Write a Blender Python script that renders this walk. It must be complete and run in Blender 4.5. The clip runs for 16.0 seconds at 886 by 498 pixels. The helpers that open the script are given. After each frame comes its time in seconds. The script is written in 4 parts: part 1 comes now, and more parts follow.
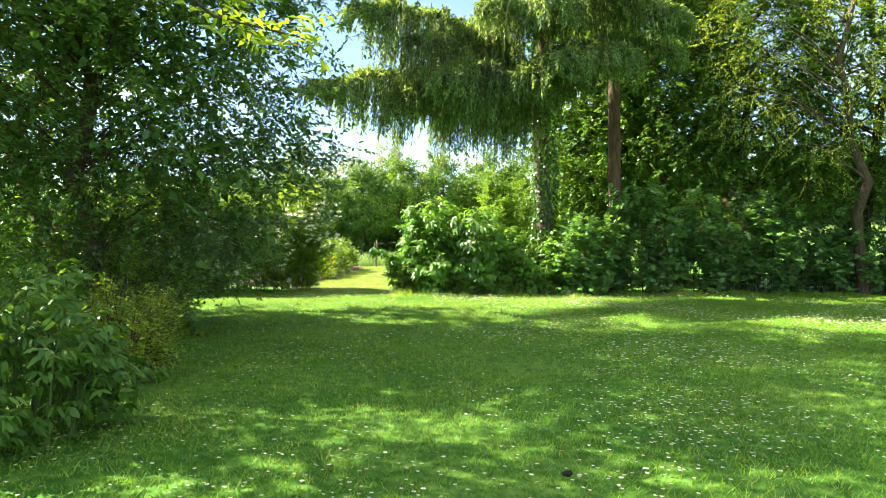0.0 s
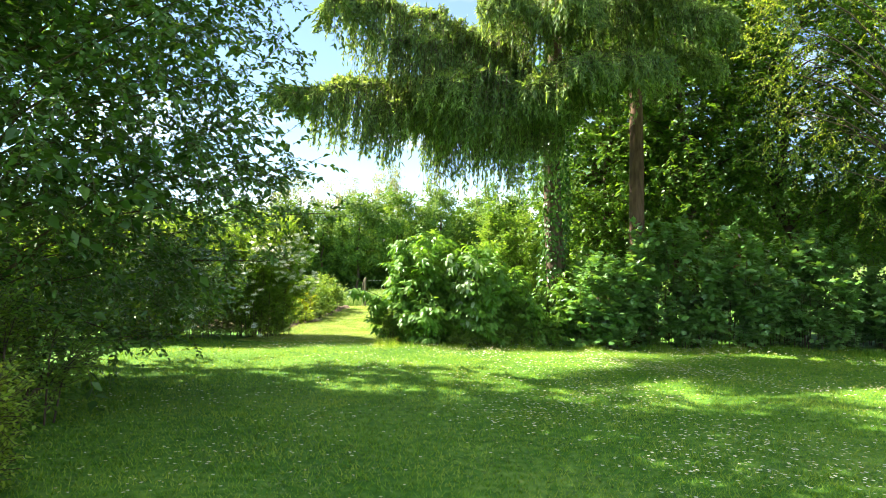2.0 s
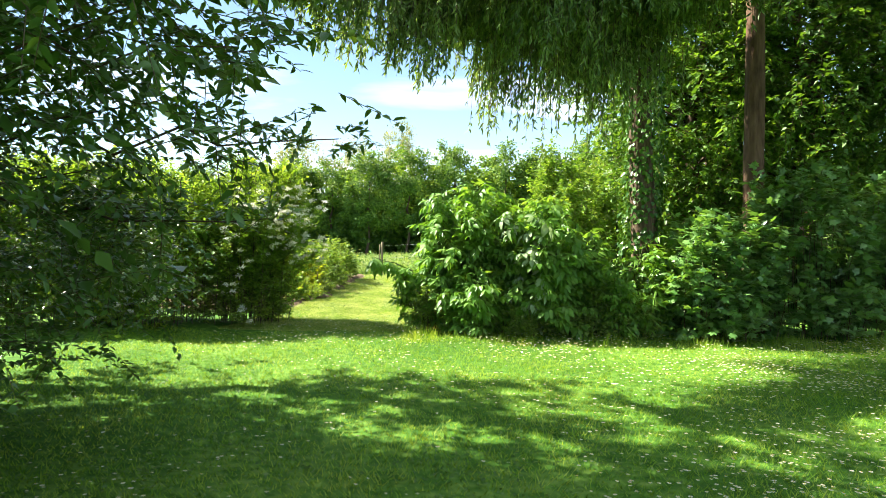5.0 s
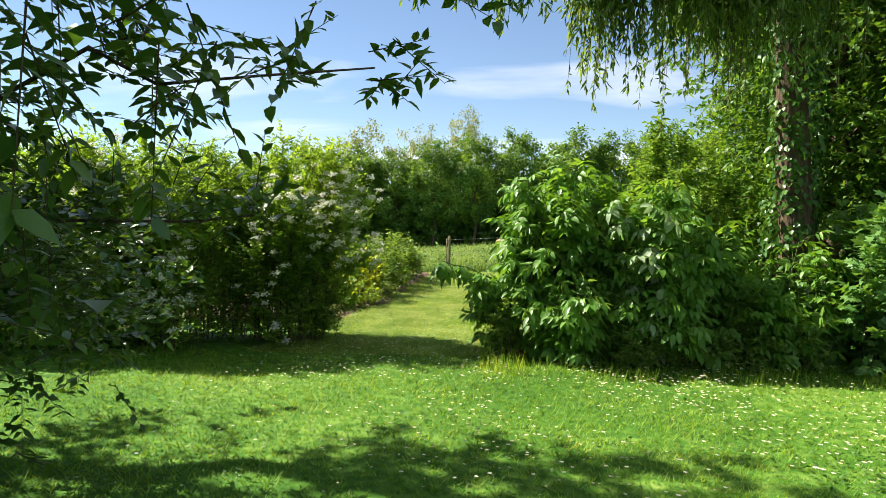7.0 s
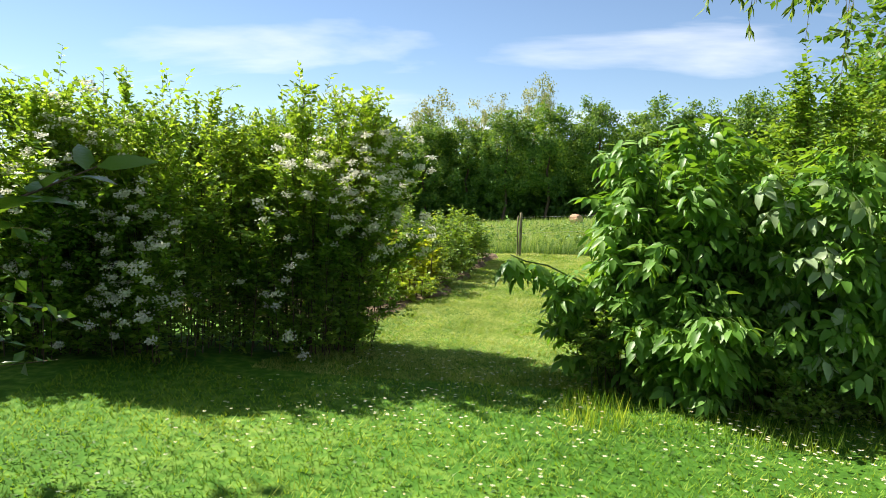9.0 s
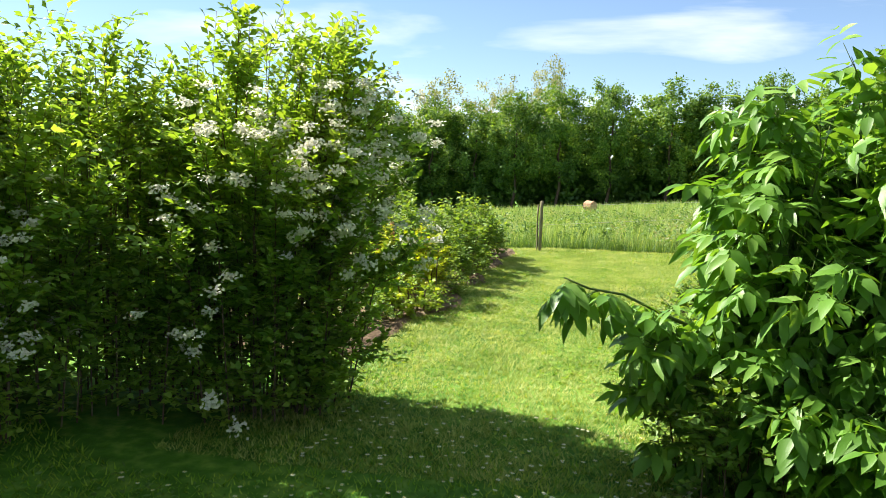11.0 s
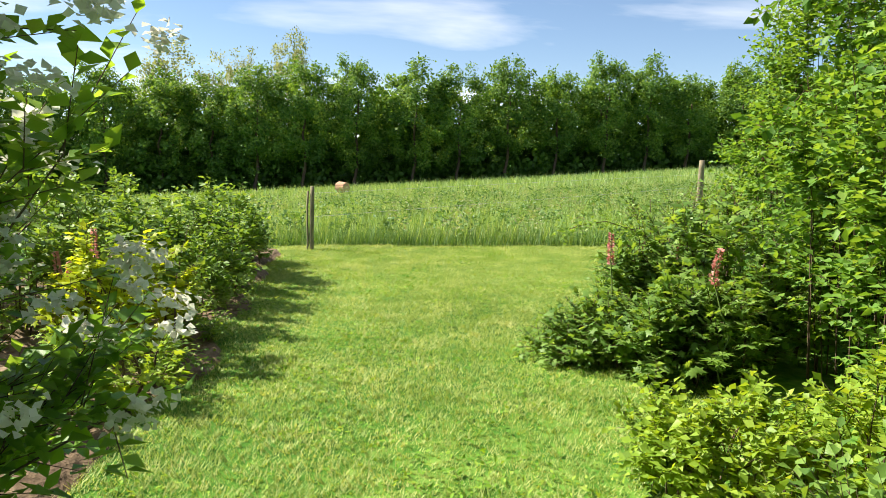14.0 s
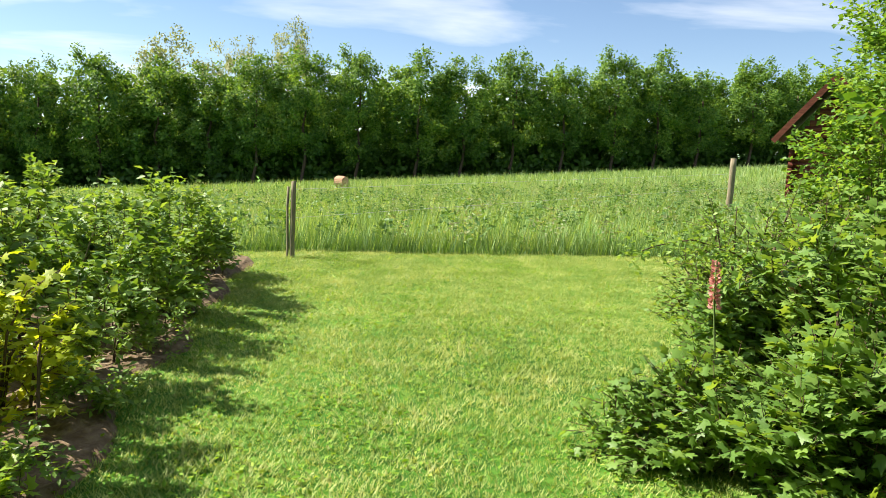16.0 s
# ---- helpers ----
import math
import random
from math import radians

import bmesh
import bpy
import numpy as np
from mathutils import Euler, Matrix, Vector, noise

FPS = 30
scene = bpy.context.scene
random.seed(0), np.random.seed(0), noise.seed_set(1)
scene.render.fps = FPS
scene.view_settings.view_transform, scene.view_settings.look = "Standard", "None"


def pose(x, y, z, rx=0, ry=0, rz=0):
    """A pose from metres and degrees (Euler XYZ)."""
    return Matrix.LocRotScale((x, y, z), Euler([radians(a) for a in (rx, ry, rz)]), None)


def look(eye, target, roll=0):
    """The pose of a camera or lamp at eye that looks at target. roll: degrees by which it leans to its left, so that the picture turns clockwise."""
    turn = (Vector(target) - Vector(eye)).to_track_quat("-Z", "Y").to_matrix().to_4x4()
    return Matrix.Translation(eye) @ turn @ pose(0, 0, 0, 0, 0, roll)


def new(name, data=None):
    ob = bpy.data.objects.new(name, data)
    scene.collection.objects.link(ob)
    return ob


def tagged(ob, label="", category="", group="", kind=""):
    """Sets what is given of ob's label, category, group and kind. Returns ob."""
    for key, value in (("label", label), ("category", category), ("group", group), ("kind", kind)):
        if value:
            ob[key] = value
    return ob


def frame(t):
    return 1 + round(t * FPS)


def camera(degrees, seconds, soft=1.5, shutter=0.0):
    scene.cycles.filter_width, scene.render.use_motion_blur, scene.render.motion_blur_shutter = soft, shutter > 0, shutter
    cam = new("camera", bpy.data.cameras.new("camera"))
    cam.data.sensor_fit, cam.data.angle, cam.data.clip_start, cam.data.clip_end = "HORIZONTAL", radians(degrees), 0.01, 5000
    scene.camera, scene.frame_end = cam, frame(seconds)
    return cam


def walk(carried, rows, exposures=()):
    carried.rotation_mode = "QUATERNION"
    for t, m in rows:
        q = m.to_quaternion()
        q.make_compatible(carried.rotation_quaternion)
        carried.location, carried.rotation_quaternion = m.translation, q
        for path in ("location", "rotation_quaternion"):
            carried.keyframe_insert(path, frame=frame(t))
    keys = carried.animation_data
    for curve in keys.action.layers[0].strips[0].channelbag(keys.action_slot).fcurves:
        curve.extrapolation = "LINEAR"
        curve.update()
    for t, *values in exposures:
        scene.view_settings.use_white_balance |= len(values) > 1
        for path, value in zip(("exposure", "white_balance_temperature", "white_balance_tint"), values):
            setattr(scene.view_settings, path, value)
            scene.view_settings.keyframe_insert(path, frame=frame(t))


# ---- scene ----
cam = camera(62.6, 16.0, soft=0.7)
METRES, EYE, TILT, LEAN, TURN = 19.5, 1.55, -1.6, 0.0, 0.0
ROWS = [
    (0.0, 0.0, 0.0, 0.0, -0.0, 0.0, -0.0),
    (0.5, 0.0046, 0.0319, 0.0038, -1.72, 1.68, -0.04),
    (1.0, 0.0072, 0.0699, 0.0091, 0.03, 4.33, 0.16),
    (1.5, 0.004, 0.101, 0.008, 0.07, 4.22, -0.72),
    (2.0, 0.0046, 0.1337, 0.0082, -0.19, 2.73, -0.87),
    (2.5, 0.004, 0.1673, 0.0094, 0.66, 1.55, -1.23),
    (3.0, 0.0013, 0.1995, 0.0111, -0.81, 0.54, -1.16),
    (3.5, -0.0005, 0.2314, 0.0107, -1.86, -0.28, -0.57),
    (4.0, -0.0095, 0.2636, 0.0083, -2.5, -1.18, -2.06),
    (4.5, -0.0215, 0.3001, 0.0105, -1.94, -0.9, -1.76),
    (5.0, -0.0287, 0.3353, 0.0135, 0.52, -0.3, -0.85),
    (7.5, -0.0448, 0.4951, 0.0199, 7.34, -1.94, -0.93),
    (8.0, -0.0474, 0.526, 0.0208, 9.55, -2.95, -1.23),
    (8.5, -0.0498, 0.5556, 0.0239, 10.78, -3.22, -1.22),
    (11.0, -0.0807, 0.7098, 0.0262, 11.8, -4.6, -1.53),
    (11.5, -0.0831, 0.7403, 0.0261, 9.28, -4.77, -1.23),
    (12.0, -0.09, 0.7677, 0.0257, 5.14, -5.49, -1.33),
    (12.5, -0.098, 0.797, 0.0264, 1.12, -4.93, -0.44),
    (13.0, -0.1042, 0.8272, 0.0287, 0.09, -4.06, 0.02),
    (13.5, -0.114, 0.8516, 0.0282, -5.12, -5.07, -0.61),
    (14.0, -0.117, 0.8754, 0.0283, -8.25, -5.69, -1.14),
    (14.5, -0.1173, 0.9034, 0.0285, -8.76, -5.32, -1.06),
    (15.0, -0.1169, 0.9306, 0.0294, -12.75, -5.63, -1.15),
    (15.5, -0.1074, 0.9552, 0.0278, -12.71, -5.7, -1.61),
    (16.0, -0.1057, 0.9822, 0.0277, -8.05, -6.03, -2.02),
]
walk(cam, [(t, pose(0, 0, EYE, TILT, LEAN, TURN) @ pose(METRES * x, METRES * y, METRES * z, 90 + pitch, roll, yaw)) for t, x, y, z, yaw, pitch, roll in ROWS],
     [(0.0, 2.25, 6600, 10), (3.5, 2.15, 6600, 10), (5.0, 1.95, 6600, 10), (7.5, 1.15, 6600, 10), (8.5, 1.15, 6600, 10), (11.0, 1.45, 6600, 10), (13.0, 1.22, 6600, 10), (16.0, 1.25, 6600, 10)])

# ---- world and sun ----
SUN = Vector((-1.0, 0.42, 1.0)).normalized()
sun_data = bpy.data.lights.new("sun", "SUN")
sun_data.energy, sun_data.angle, sun_data.color = 5.8, radians(0.55), (1.0, 0.94, 0.82)
sun = new("sun", sun_data)
sun.matrix_world = look(SUN * 60, (0, 0, 0))

world = bpy.data.worlds.new("sky")
scene.world = world
world.use_nodes = True
wn, wl = world.node_tree.nodes, world.node_tree.links
wn.clear()
w_out, w_bg = wn.new("ShaderNodeOutputWorld"), wn.new("ShaderNodeBackground")
sky = wn.new("ShaderNodeTexSky")
sky.sky_type, sky.sun_disc = "NISHITA", False
sky.sun_elevation = math.asin(SUN.z)
sky.sun_rotation = math.atan2(SUN.x, SUN.y)
sky.air_density, sky.dust_density, sky.ozone_density = 1.0, 0.15, 3.5
sky.altitude = 1200
# thin wind-drawn clouds, laid on a flat layer high above the place
tc, sep = wn.new("ShaderNodeTexCoord"), wn.new("ShaderNodeSeparateXYZ")
wl.new(tc.outputs["Generated"], sep.inputs[0])
zz = wn.new("ShaderNodeMath")
zz.operation = "ADD"
zz.inputs[1].default_value = 0.12
wl.new(sep.outputs["Z"], zz.inputs[0])
dv = []
for axis, stretch in (("X", 0.55), ("Y", 1.0)):
    d = wn.new("ShaderNodeMath")
    d.operation = "DIVIDE"
    wl.new(sep.outputs[axis], d.inputs[0])
    wl.new(zz.outputs[0], d.inputs[1])
    s = wn.new("ShaderNodeMath")
    s.operation = "MULTIPLY"
    s.inputs[1].default_value = stretch
    wl.new(d.outputs[0], s.inputs[0])
    dv.append(s)
cmb = wn.new("ShaderNodeCombineXYZ")
wl.new(dv[0].outputs[0], cmb.inputs[0])
wl.new(dv[1].outputs[0], cmb.inputs[1])
cmb.inputs[2].default_value = 3.7
cn = wn.new("ShaderNodeTexNoise")
cn.inputs["Scale"].default_value, cn.inputs["Detail"].default_value = 0.95, 7.0
cn.inputs["Roughness"].default_value, cn.inputs["Distortion"].default_value = 0.52, 0.35
wl.new(cmb.outputs[0], cn.inputs["Vector"])
cr = wn.new("ShaderNodeValToRGB")
cr.color_ramp.elements[0].position, cr.color_ramp.elements[1].position = 0.49, 0.72
cr.color_ramp.elements[0].color, cr.color_ramp.elements[1].color = (0.03, 0.03, 0.03, 1), (0.9, 0.9, 0.9, 1)
wl.new(cn.outputs["Fac"], cr.inputs[0])
mixw = wn.new("ShaderNodeMix")
mixw.data_type = "RGBA"
wl.new(cr.outputs[0], mixw.inputs[0])
wl.new(sky.outputs[0], mixw.inputs[6])
mixw.inputs[7].default_value = (8.4, 8.7, 9.3, 1)
wl.new(mixw.outputs[2], w_bg.inputs[0])
w_bg.inputs[1].default_value = 0.066
wl.new(w_bg.outputs[0], w_out.inputs[0])


# ---- materials ----
def material(name):
    m = bpy.data.materials.new(name)
    m.use_nodes = True
    return m, m.node_tree.nodes, m.node_tree.links, m.node_tree.nodes["Principled BSDF"]


def ramp(nodes, stops):
    r = nodes.new("ShaderNodeValToRGB")
    e = r.color_ramp.elements
    while len(e) < len(stops):
        e.new(0.5)
    for el, (p, c) in zip(e, stops):
        el.position, el.color = p, (*c, 1)
    return r


def foliage(name, dark, mid, light, through_light=0.4, rough=0.45, patch=1.2, tint=None, gloss=0.25):
    """Leaf surface: colour differs from leaf to leaf and from bough to bough, light passes through."""
    m, n, l, b = material(name)
    geo, coord = n.new("ShaderNodeNewGeometry"), n.new("ShaderNodeTexCoord")
    r = ramp(n, [(0.0, dark), (0.5, mid), (1.0, light)])
    nz = n.new("ShaderNodeTexNoise")
    nz.inputs["Scale"].default_value, nz.inputs["Detail"].default_value = patch, 2.0
    l.new(coord.outputs["Object"], nz.inputs["Vector"])
    a = n.new("ShaderNodeMath")
    a.operation = "MULTIPLY_ADD"
    a.inputs[1].default_value, a.inputs[2].default_value = 0.6, -0.3
    l.new(geo.outputs["Random Per Island"], a.inputs[0])
    c = n.new("ShaderNodeMath")
    c.operation = "MULTIPLY_ADD"
    c.inputs[1].default_value = 0.95
    l.new(nz.outputs["Fac"], c.inputs[0])
    l.new(a.outputs[0], c.inputs[2])
    l.new(c.outputs[0], r.inputs[0])
    l.new(r.outputs[0], b.inputs["Base Color"])
    b.inputs["Roughness"].default_value = rough
    b.inputs["Specular IOR Level"].default_value = gloss
    fine = n.new("ShaderNodeTexNoise")
    fine.inputs["Scale"].default_value = 160
    l.new(coord.outputs["Object"], fine.inputs["Vector"])
    bump = n.new("ShaderNodeBump")
    bump.inputs["Strength"].default_value, bump.inputs["Distance"].default_value = 0.25, 0.004
    l.new(fine.outputs["Fac"], bump.inputs["Height"])
    l.new(bump.outputs[0], b.inputs["Normal"])
    t = n.new("ShaderNodeBsdfTranslucent")
    warm = n.new("ShaderNodeMix")
    warm.data_type, warm.blend_type = "RGBA", "MULTIPLY"
    warm.inputs[0].default_value = 1.0
    warm.inputs[7].default_value = (*(tint or (1.7, 1.45, 0.5)), 1)
    l.new(r.outputs[0], warm.inputs[6])
    l.new(warm.outputs[2], t.inputs[0])
    mx = n.new("ShaderNodeMixShader")
    mx.inputs[0].default_value = through_light
    l.new(b.outputs[0], mx.inputs[1])
    l.new(t.outputs[0], mx.inputs[2])
    l.new(mx.outputs[0], n["Material Output"].inputs[0])
    return m


def rough_surface(name, stops, scale, rough=0.9, bump=0.5, dist=0.02, stretch=(1, 1, 1), detail=8.0, big=0.35):
    """Bark, earth, weathered wood: noise at two scales with relief."""
    m, n, l, b = material(name)
    coord, mp = n.new("ShaderNodeTexCoord"), n.new("ShaderNodeMapping")
    mp.inputs["Scale"].default_value = stretch
    l.new(coord.outputs["Object"], mp.inputs[0])
    nz, n2 = n.new("ShaderNodeTexNoise"), n.new("ShaderNodeTexNoise")
    nz.inputs["Scale"].default_value, nz.inputs["Detail"].default_value = scale, detail
    n2.inputs["Scale"].default_value = big
    l.new(mp.outputs[0], nz.inputs["Vector"])
    l.new(coord.outputs["Object"], n2.inputs["Vector"])
    a = n.new("ShaderNodeMath")
    a.operation = "MULTIPLY_ADD"
    a.inputs[1].default_value = 0.45
    l.new(n2.outputs["Fac"], a.inputs[0])
    h = n.new("ShaderNodeMath")
    h.operation = "MULTIPLY"
    h.inputs[1].default_value = 0.6
    l.new(nz.outputs["Fac"], h.inputs[0])
    l.new(h.outputs[0], a.inputs[2])
    r = ramp(n, stops)
    l.new(a.outputs[0], r.inputs[0])
    l.new(r.outputs[0], b.inputs["Base Color"])
    b.inputs["Roughness"].default_value = rough
    b.inputs["Specular IOR Level"].default_value = 0.15
    bp = n.new("ShaderNodeBump")
    bp.inputs["Strength"].default_value, bp.inputs["Distance"].default_value = bump, dist
    l.new(nz.outputs["Fac"], bp.inputs["Height"])
    l.new(bp.outputs[0], b.inputs["Normal"])
    return m


M_GROUND = rough_surface("turf", [(0.3, (0.025, 0.075, 0.008)), (0.5, (0.055, 0.15, 0.014)), (0.66, (0.15, 0.26, 0.04)), (0.78, (0.28, 0.3, 0.09))], 9.0, 0.95, 0.8, 0.03)
M_SOIL = rough_surface("soil", [(0.3, (0.05, 0.033, 0.02)), (0.5, (0.13, 0.09, 0.055)), (0.75, (0.26, 0.2, 0.13))], 14.0, 0.95, 1.0, 0.04)
M_DARK_SOIL = rough_surface("dark_soil", [(0.3, (0.012, 0.01, 0.008)), (0.7, (0.04, 0.03, 0.022))], 40.0, 0.95, 1.0, 0.01)
M_BARK = rough_surface("brown_bark", [(0.3, (0.035, 0.024, 0.016)), (0.5, (0.10, 0.07, 0.045)), (0.72, (0.2, 0.15, 0.1))], 9.0, 0.9, 0.9, 0.03, (3, 3, 0.6))
M_PINE = rough_surface("pine_bark", [(0.3, (0.04, 0.022, 0.014)), (0.5, (0.11, 0.065, 0.04)), (0.72, (0.19, 0.12, 0.075))], 7.0, 0.9, 0.9, 0.03, (2.4, 2.4, 0.5))
M_TWIG = rough_surface("twig_bark", [(0.3, (0.045, 0.03, 0.02)), (0.55, (0.12, 0.085, 0.055)), (0.8, (0.2, 0.15, 0.1))], 20.0, 0.85, 0.4, 0.01)
M_GREENSTEM = rough_surface("green_stem", [(0.3, (0.06, 0.09, 0.025)), (0.7, (0.14, 0.2, 0.06))], 20.0, 0.6, 0.2, 0.005)
M_POST = rough_surface("weathered_post", [(0.3, (0.09, 0.075, 0.05)), (0.5, (0.2, 0.17, 0.11)), (0.75, (0.33, 0.29, 0.2))], 10.0, 0.9, 0.7, 0.01, (4, 4, 0.4))
M_LOG = rough_surface("red_stained_log", [(0.3, (0.06, 0.018, 0.012)), (0.5, (0.14, 0.045, 0.028)), (0.75, (0.24, 0.09, 0.055))], 6.0, 0.7, 0.5, 0.01, (0.5, 4, 4))
M_ROOF = rough_surface("roof_board", [(0.3, (0.05, 0.035, 0.028)), (0.5, (0.13, 0.09, 0.07)), (0.75, (0.22, 0.17, 0.13))], 8.0, 0.9, 0.6, 0.01)
M_STRAW = rough_surface("pale_straw", [(0.3, (0.3, 0.16, 0.09)), (0.55, (0.48, 0.29, 0.19)), (0.8, (0.58, 0.4, 0.29))], 30.0, 0.95, 0.8, 0.03)
M_BLADE = foliage("lawn_blade", (0.055, 0.175, 0.014), (0.165, 0.31, 0.03), (0.40, 0.48, 0.10), 0.35, 0.6, 1.1, gloss=0.15)
M_BLADE_DRY = foliage("dry_lawn_blade", (0.12, 0.20, 0.03), (0.26, 0.35, 0.085), (0.58, 0.56, 0.27), 0.33, 0.6, 2.2)
M_MEADOW = foliage("meadow_blade", (0.12, 0.21, 0.06), (0.22, 0.335, 0.11), (0.45, 0.50, 0.27), 0.33, 0.6, 0.5)
M_WEED = foliage("meadow_weed", (0.055, 0.13, 0.035), (0.105, 0.20, 0.055), (0.21, 0.30, 0.11), 0.35, 0.5, 0.5)
M_EVERGREEN = foliage("evergreen_leaf", (0.035, 0.095, 0.018), (0.07, 0.16, 0.026), (0.14, 0.24, 0.04), 0.28, 0.3, 1.0, gloss=0.45)
M_HEDGE = foliage("hedge_leaf", (0.085, 0.185, 0.035), (0.17, 0.31, 0.055), (0.31, 0.45, 0.10), 0.52, 0.45, 1.2)
M_ELDER = foliage("elder_leaf", (0.07, 0.18, 0.025), (0.135, 0.29, 0.045), (0.25, 0.41, 0.09), 0.38, 0.42, 1.5, gloss=0.32)
M_MAPLE = foliage("maple_leaf", (0.07, 0.18, 0.04), (0.13, 0.28, 0.07), (0.23, 0.39, 0.13), 0.33, 0.33, 1.0, gloss=0.7)
M_NEEDLE = foliage("spruce_needle", (0.065, 0.135, 0.05), (0.15, 0.25, 0.08), (0.31, 0.44, 0.15), 0.47, 0.5, 1.3, gloss=0.3)
M_WOOD = foliage("woodland_leaf", (0.045, 0.11, 0.018), (0.09, 0.20, 0.028), (0.18, 0.32, 0.05), 0.4, 0.45, 0.7, gloss=0.35)
M_HEDGE_TOP = foliage("fresh_hedge_shoot", (0.12, 0.235, 0.03), (0.20, 0.34, 0.045), (0.33, 0.46, 0.09), 0.44, 0.45, 1.2)
M_HAZEL = foliage("hazel_leaf", (0.075, 0.17, 0.028), (0.15, 0.28, 0.045), (0.27, 0.39, 0.08), 0.42, 0.45, 0.9)
M_GOLD = foliage("yellow_green_leaf", (0.13, 0.23, 0.025), (0.24, 0.36, 0.04), (0.40, 0.49, 0.08), 0.42, 0.45, 1.5)
M_CURRANT = foliage("yellow_currant_leaf", (0.154, 0.236, 0.017), (0.321, 0.407, 0.026), (0.499, 0.551, 0.052), 0.45, 0.45, 2.0)
M_BERRY = foliage("raspberry_leaf", (0.07, 0.145, 0.024), (0.15, 0.265, 0.048), (0.30, 0.41, 0.10), 0.38, 0.5, 1.8)
M_BRAMBLE = foliage("bramble_leaf", (0.08, 0.165, 0.034), (0.16, 0.275, 0.055), (0.29, 0.41, 0.10), 0.42, 0.42, 1.5)
M_FAR = foliage("far_tree_leaf", (0.035, 0.095, 0.02), (0.115, 0.225, 0.042), (0.25, 0.38, 0.07), 0.4, 0.55, 0.22)
M_FAR_PALE = foliage("poplar_leaf", (0.15, 0.19, 0.09), (0.24, 0.28, 0.15), (0.36, 0.39, 0.24), 0.36, 0.55, 0.12)
M_IVY = foliage("ivy_leaf", (0.025, 0.078, 0.016), (0.055, 0.139, 0.023), (0.118, 0.234, 0.040), 0.2, 0.3, 2.0)
M_PETAL = foliage("white_petal", (0.66, 0.64, 0.52), (0.78, 0.76, 0.65), (0.86, 0.85, 0.78), 0.4, 0.6, 2.0, (1, 1, 1))
M_PALE_LEAF = foliage("pale_young_leaf", (0.25, 0.36, 0.18), (0.36, 0.47, 0.27), (0.48, 0.56, 0.38), 0.35, 0.4, 2.0, (1.1, 1.1, 0.7))
M_PINK = foliage("lupin_petal", (0.5, 0.17, 0.15), (0.65, 0.30, 0.26), (0.78, 0.52, 0.45), 0.3, 0.6, 5.0, (1, 0.9, 0.9))
M_YOLK = rough_surface("flower_centre", [(0.3, (0.5, 0.32, 0.02)), (0.7, (0.75, 0.55, 0.05))], 200.0, 0.8, 0.2, 0.001)
M_WIRE = rough_surface("dull_wire", [(0.3, (0.2, 0.2, 0.19)), (0.7, (0.4, 0.4, 0.38))], 60.0, 0.5, 0.1, 0.001)


# ---- building helpers ----
RNG = np.random.default_rng(7)


def unit(v):
    return v / np.maximum(np.linalg.norm(v, axis=-1, keepdims=True), 1e-9)


def mesh_of(name, verts, tris, smooth=False):
    """A mesh from arrays of corners and triangles."""
    me = bpy.data.meshes.new(name)
    verts, tris = np.asarray(verts, np.float32), np.asarray(tris, np.int32)
    k = len(tris)
    me.vertices.add(len(verts))
    me.vertices.foreach_set("co", verts.ravel())
    me.loops.add(3 * k)
    me.loops.foreach_set("vertex_index", tris.ravel())
    me.polygons.add(k)
    me.polygons.foreach_set("loop_start", np.arange(0, 3 * k, 3, dtype=np.int32))
    me.polygons.foreach_set("loop_total", np.full(k, 3, np.int32))
    if smooth:
        me.polygons.foreach_set("use_smooth", np.ones(k, bool))
    me.update(calc_edges=True)
    return me


def piece(name, verts, tris, mat, parent=None, label="", kind="", smooth=False):
    me = mesh_of(name, verts, tris, smooth)
    me.materials.append(mat)
    ob = new(name, me)
    ob.parent = parent
    return tagged(ob, label, kind=kind)


def part(name, bm, mat, parent, label=""):
    me = bpy.data.meshes.new(name)
    bm.to_mesh(me)
    bm.free()
    me.materials.append(mat)
    ob = new(name, me)
    ob.parent = parent
    return tagged(ob, label)


def thing(name, place, label, category, group="", kind=""):
    ob = new(name)
    ob.location = place
    return tagged(ob, label, category, group, kind)


def merge(*pairs):
    vs, fs, n = [], [], 0
    for v, f in pairs:
        vs.append(v)
        fs.append(f + n)
        n += len(v)
    return np.concatenate(vs), np.concatenate(fs)


def blades_of(P, D, N, L, W, bend=0.12):
    """Small leaves: folded diamonds from base P along D, facing N."""
    D = unit(D)
    S = unit(np.cross(D, N))
    N = np.cross(S, D)
    L, W = np.broadcast_to(L, len(P))[:, None], np.broadcast_to(W, len(P))[:, None]
    m = P + D * L * 0.42
    V = np.stack([P, m + S * W * 0.5 + N * W * bend, P + D * L - N * L * bend, m - S * W * 0.5 + N * W * bend], 1).reshape(-1, 3)
    i = np.arange(len(P))[:, None] * 4
    return V, np.concatenate([i + [0, 1, 2], i + [0, 2, 3]])


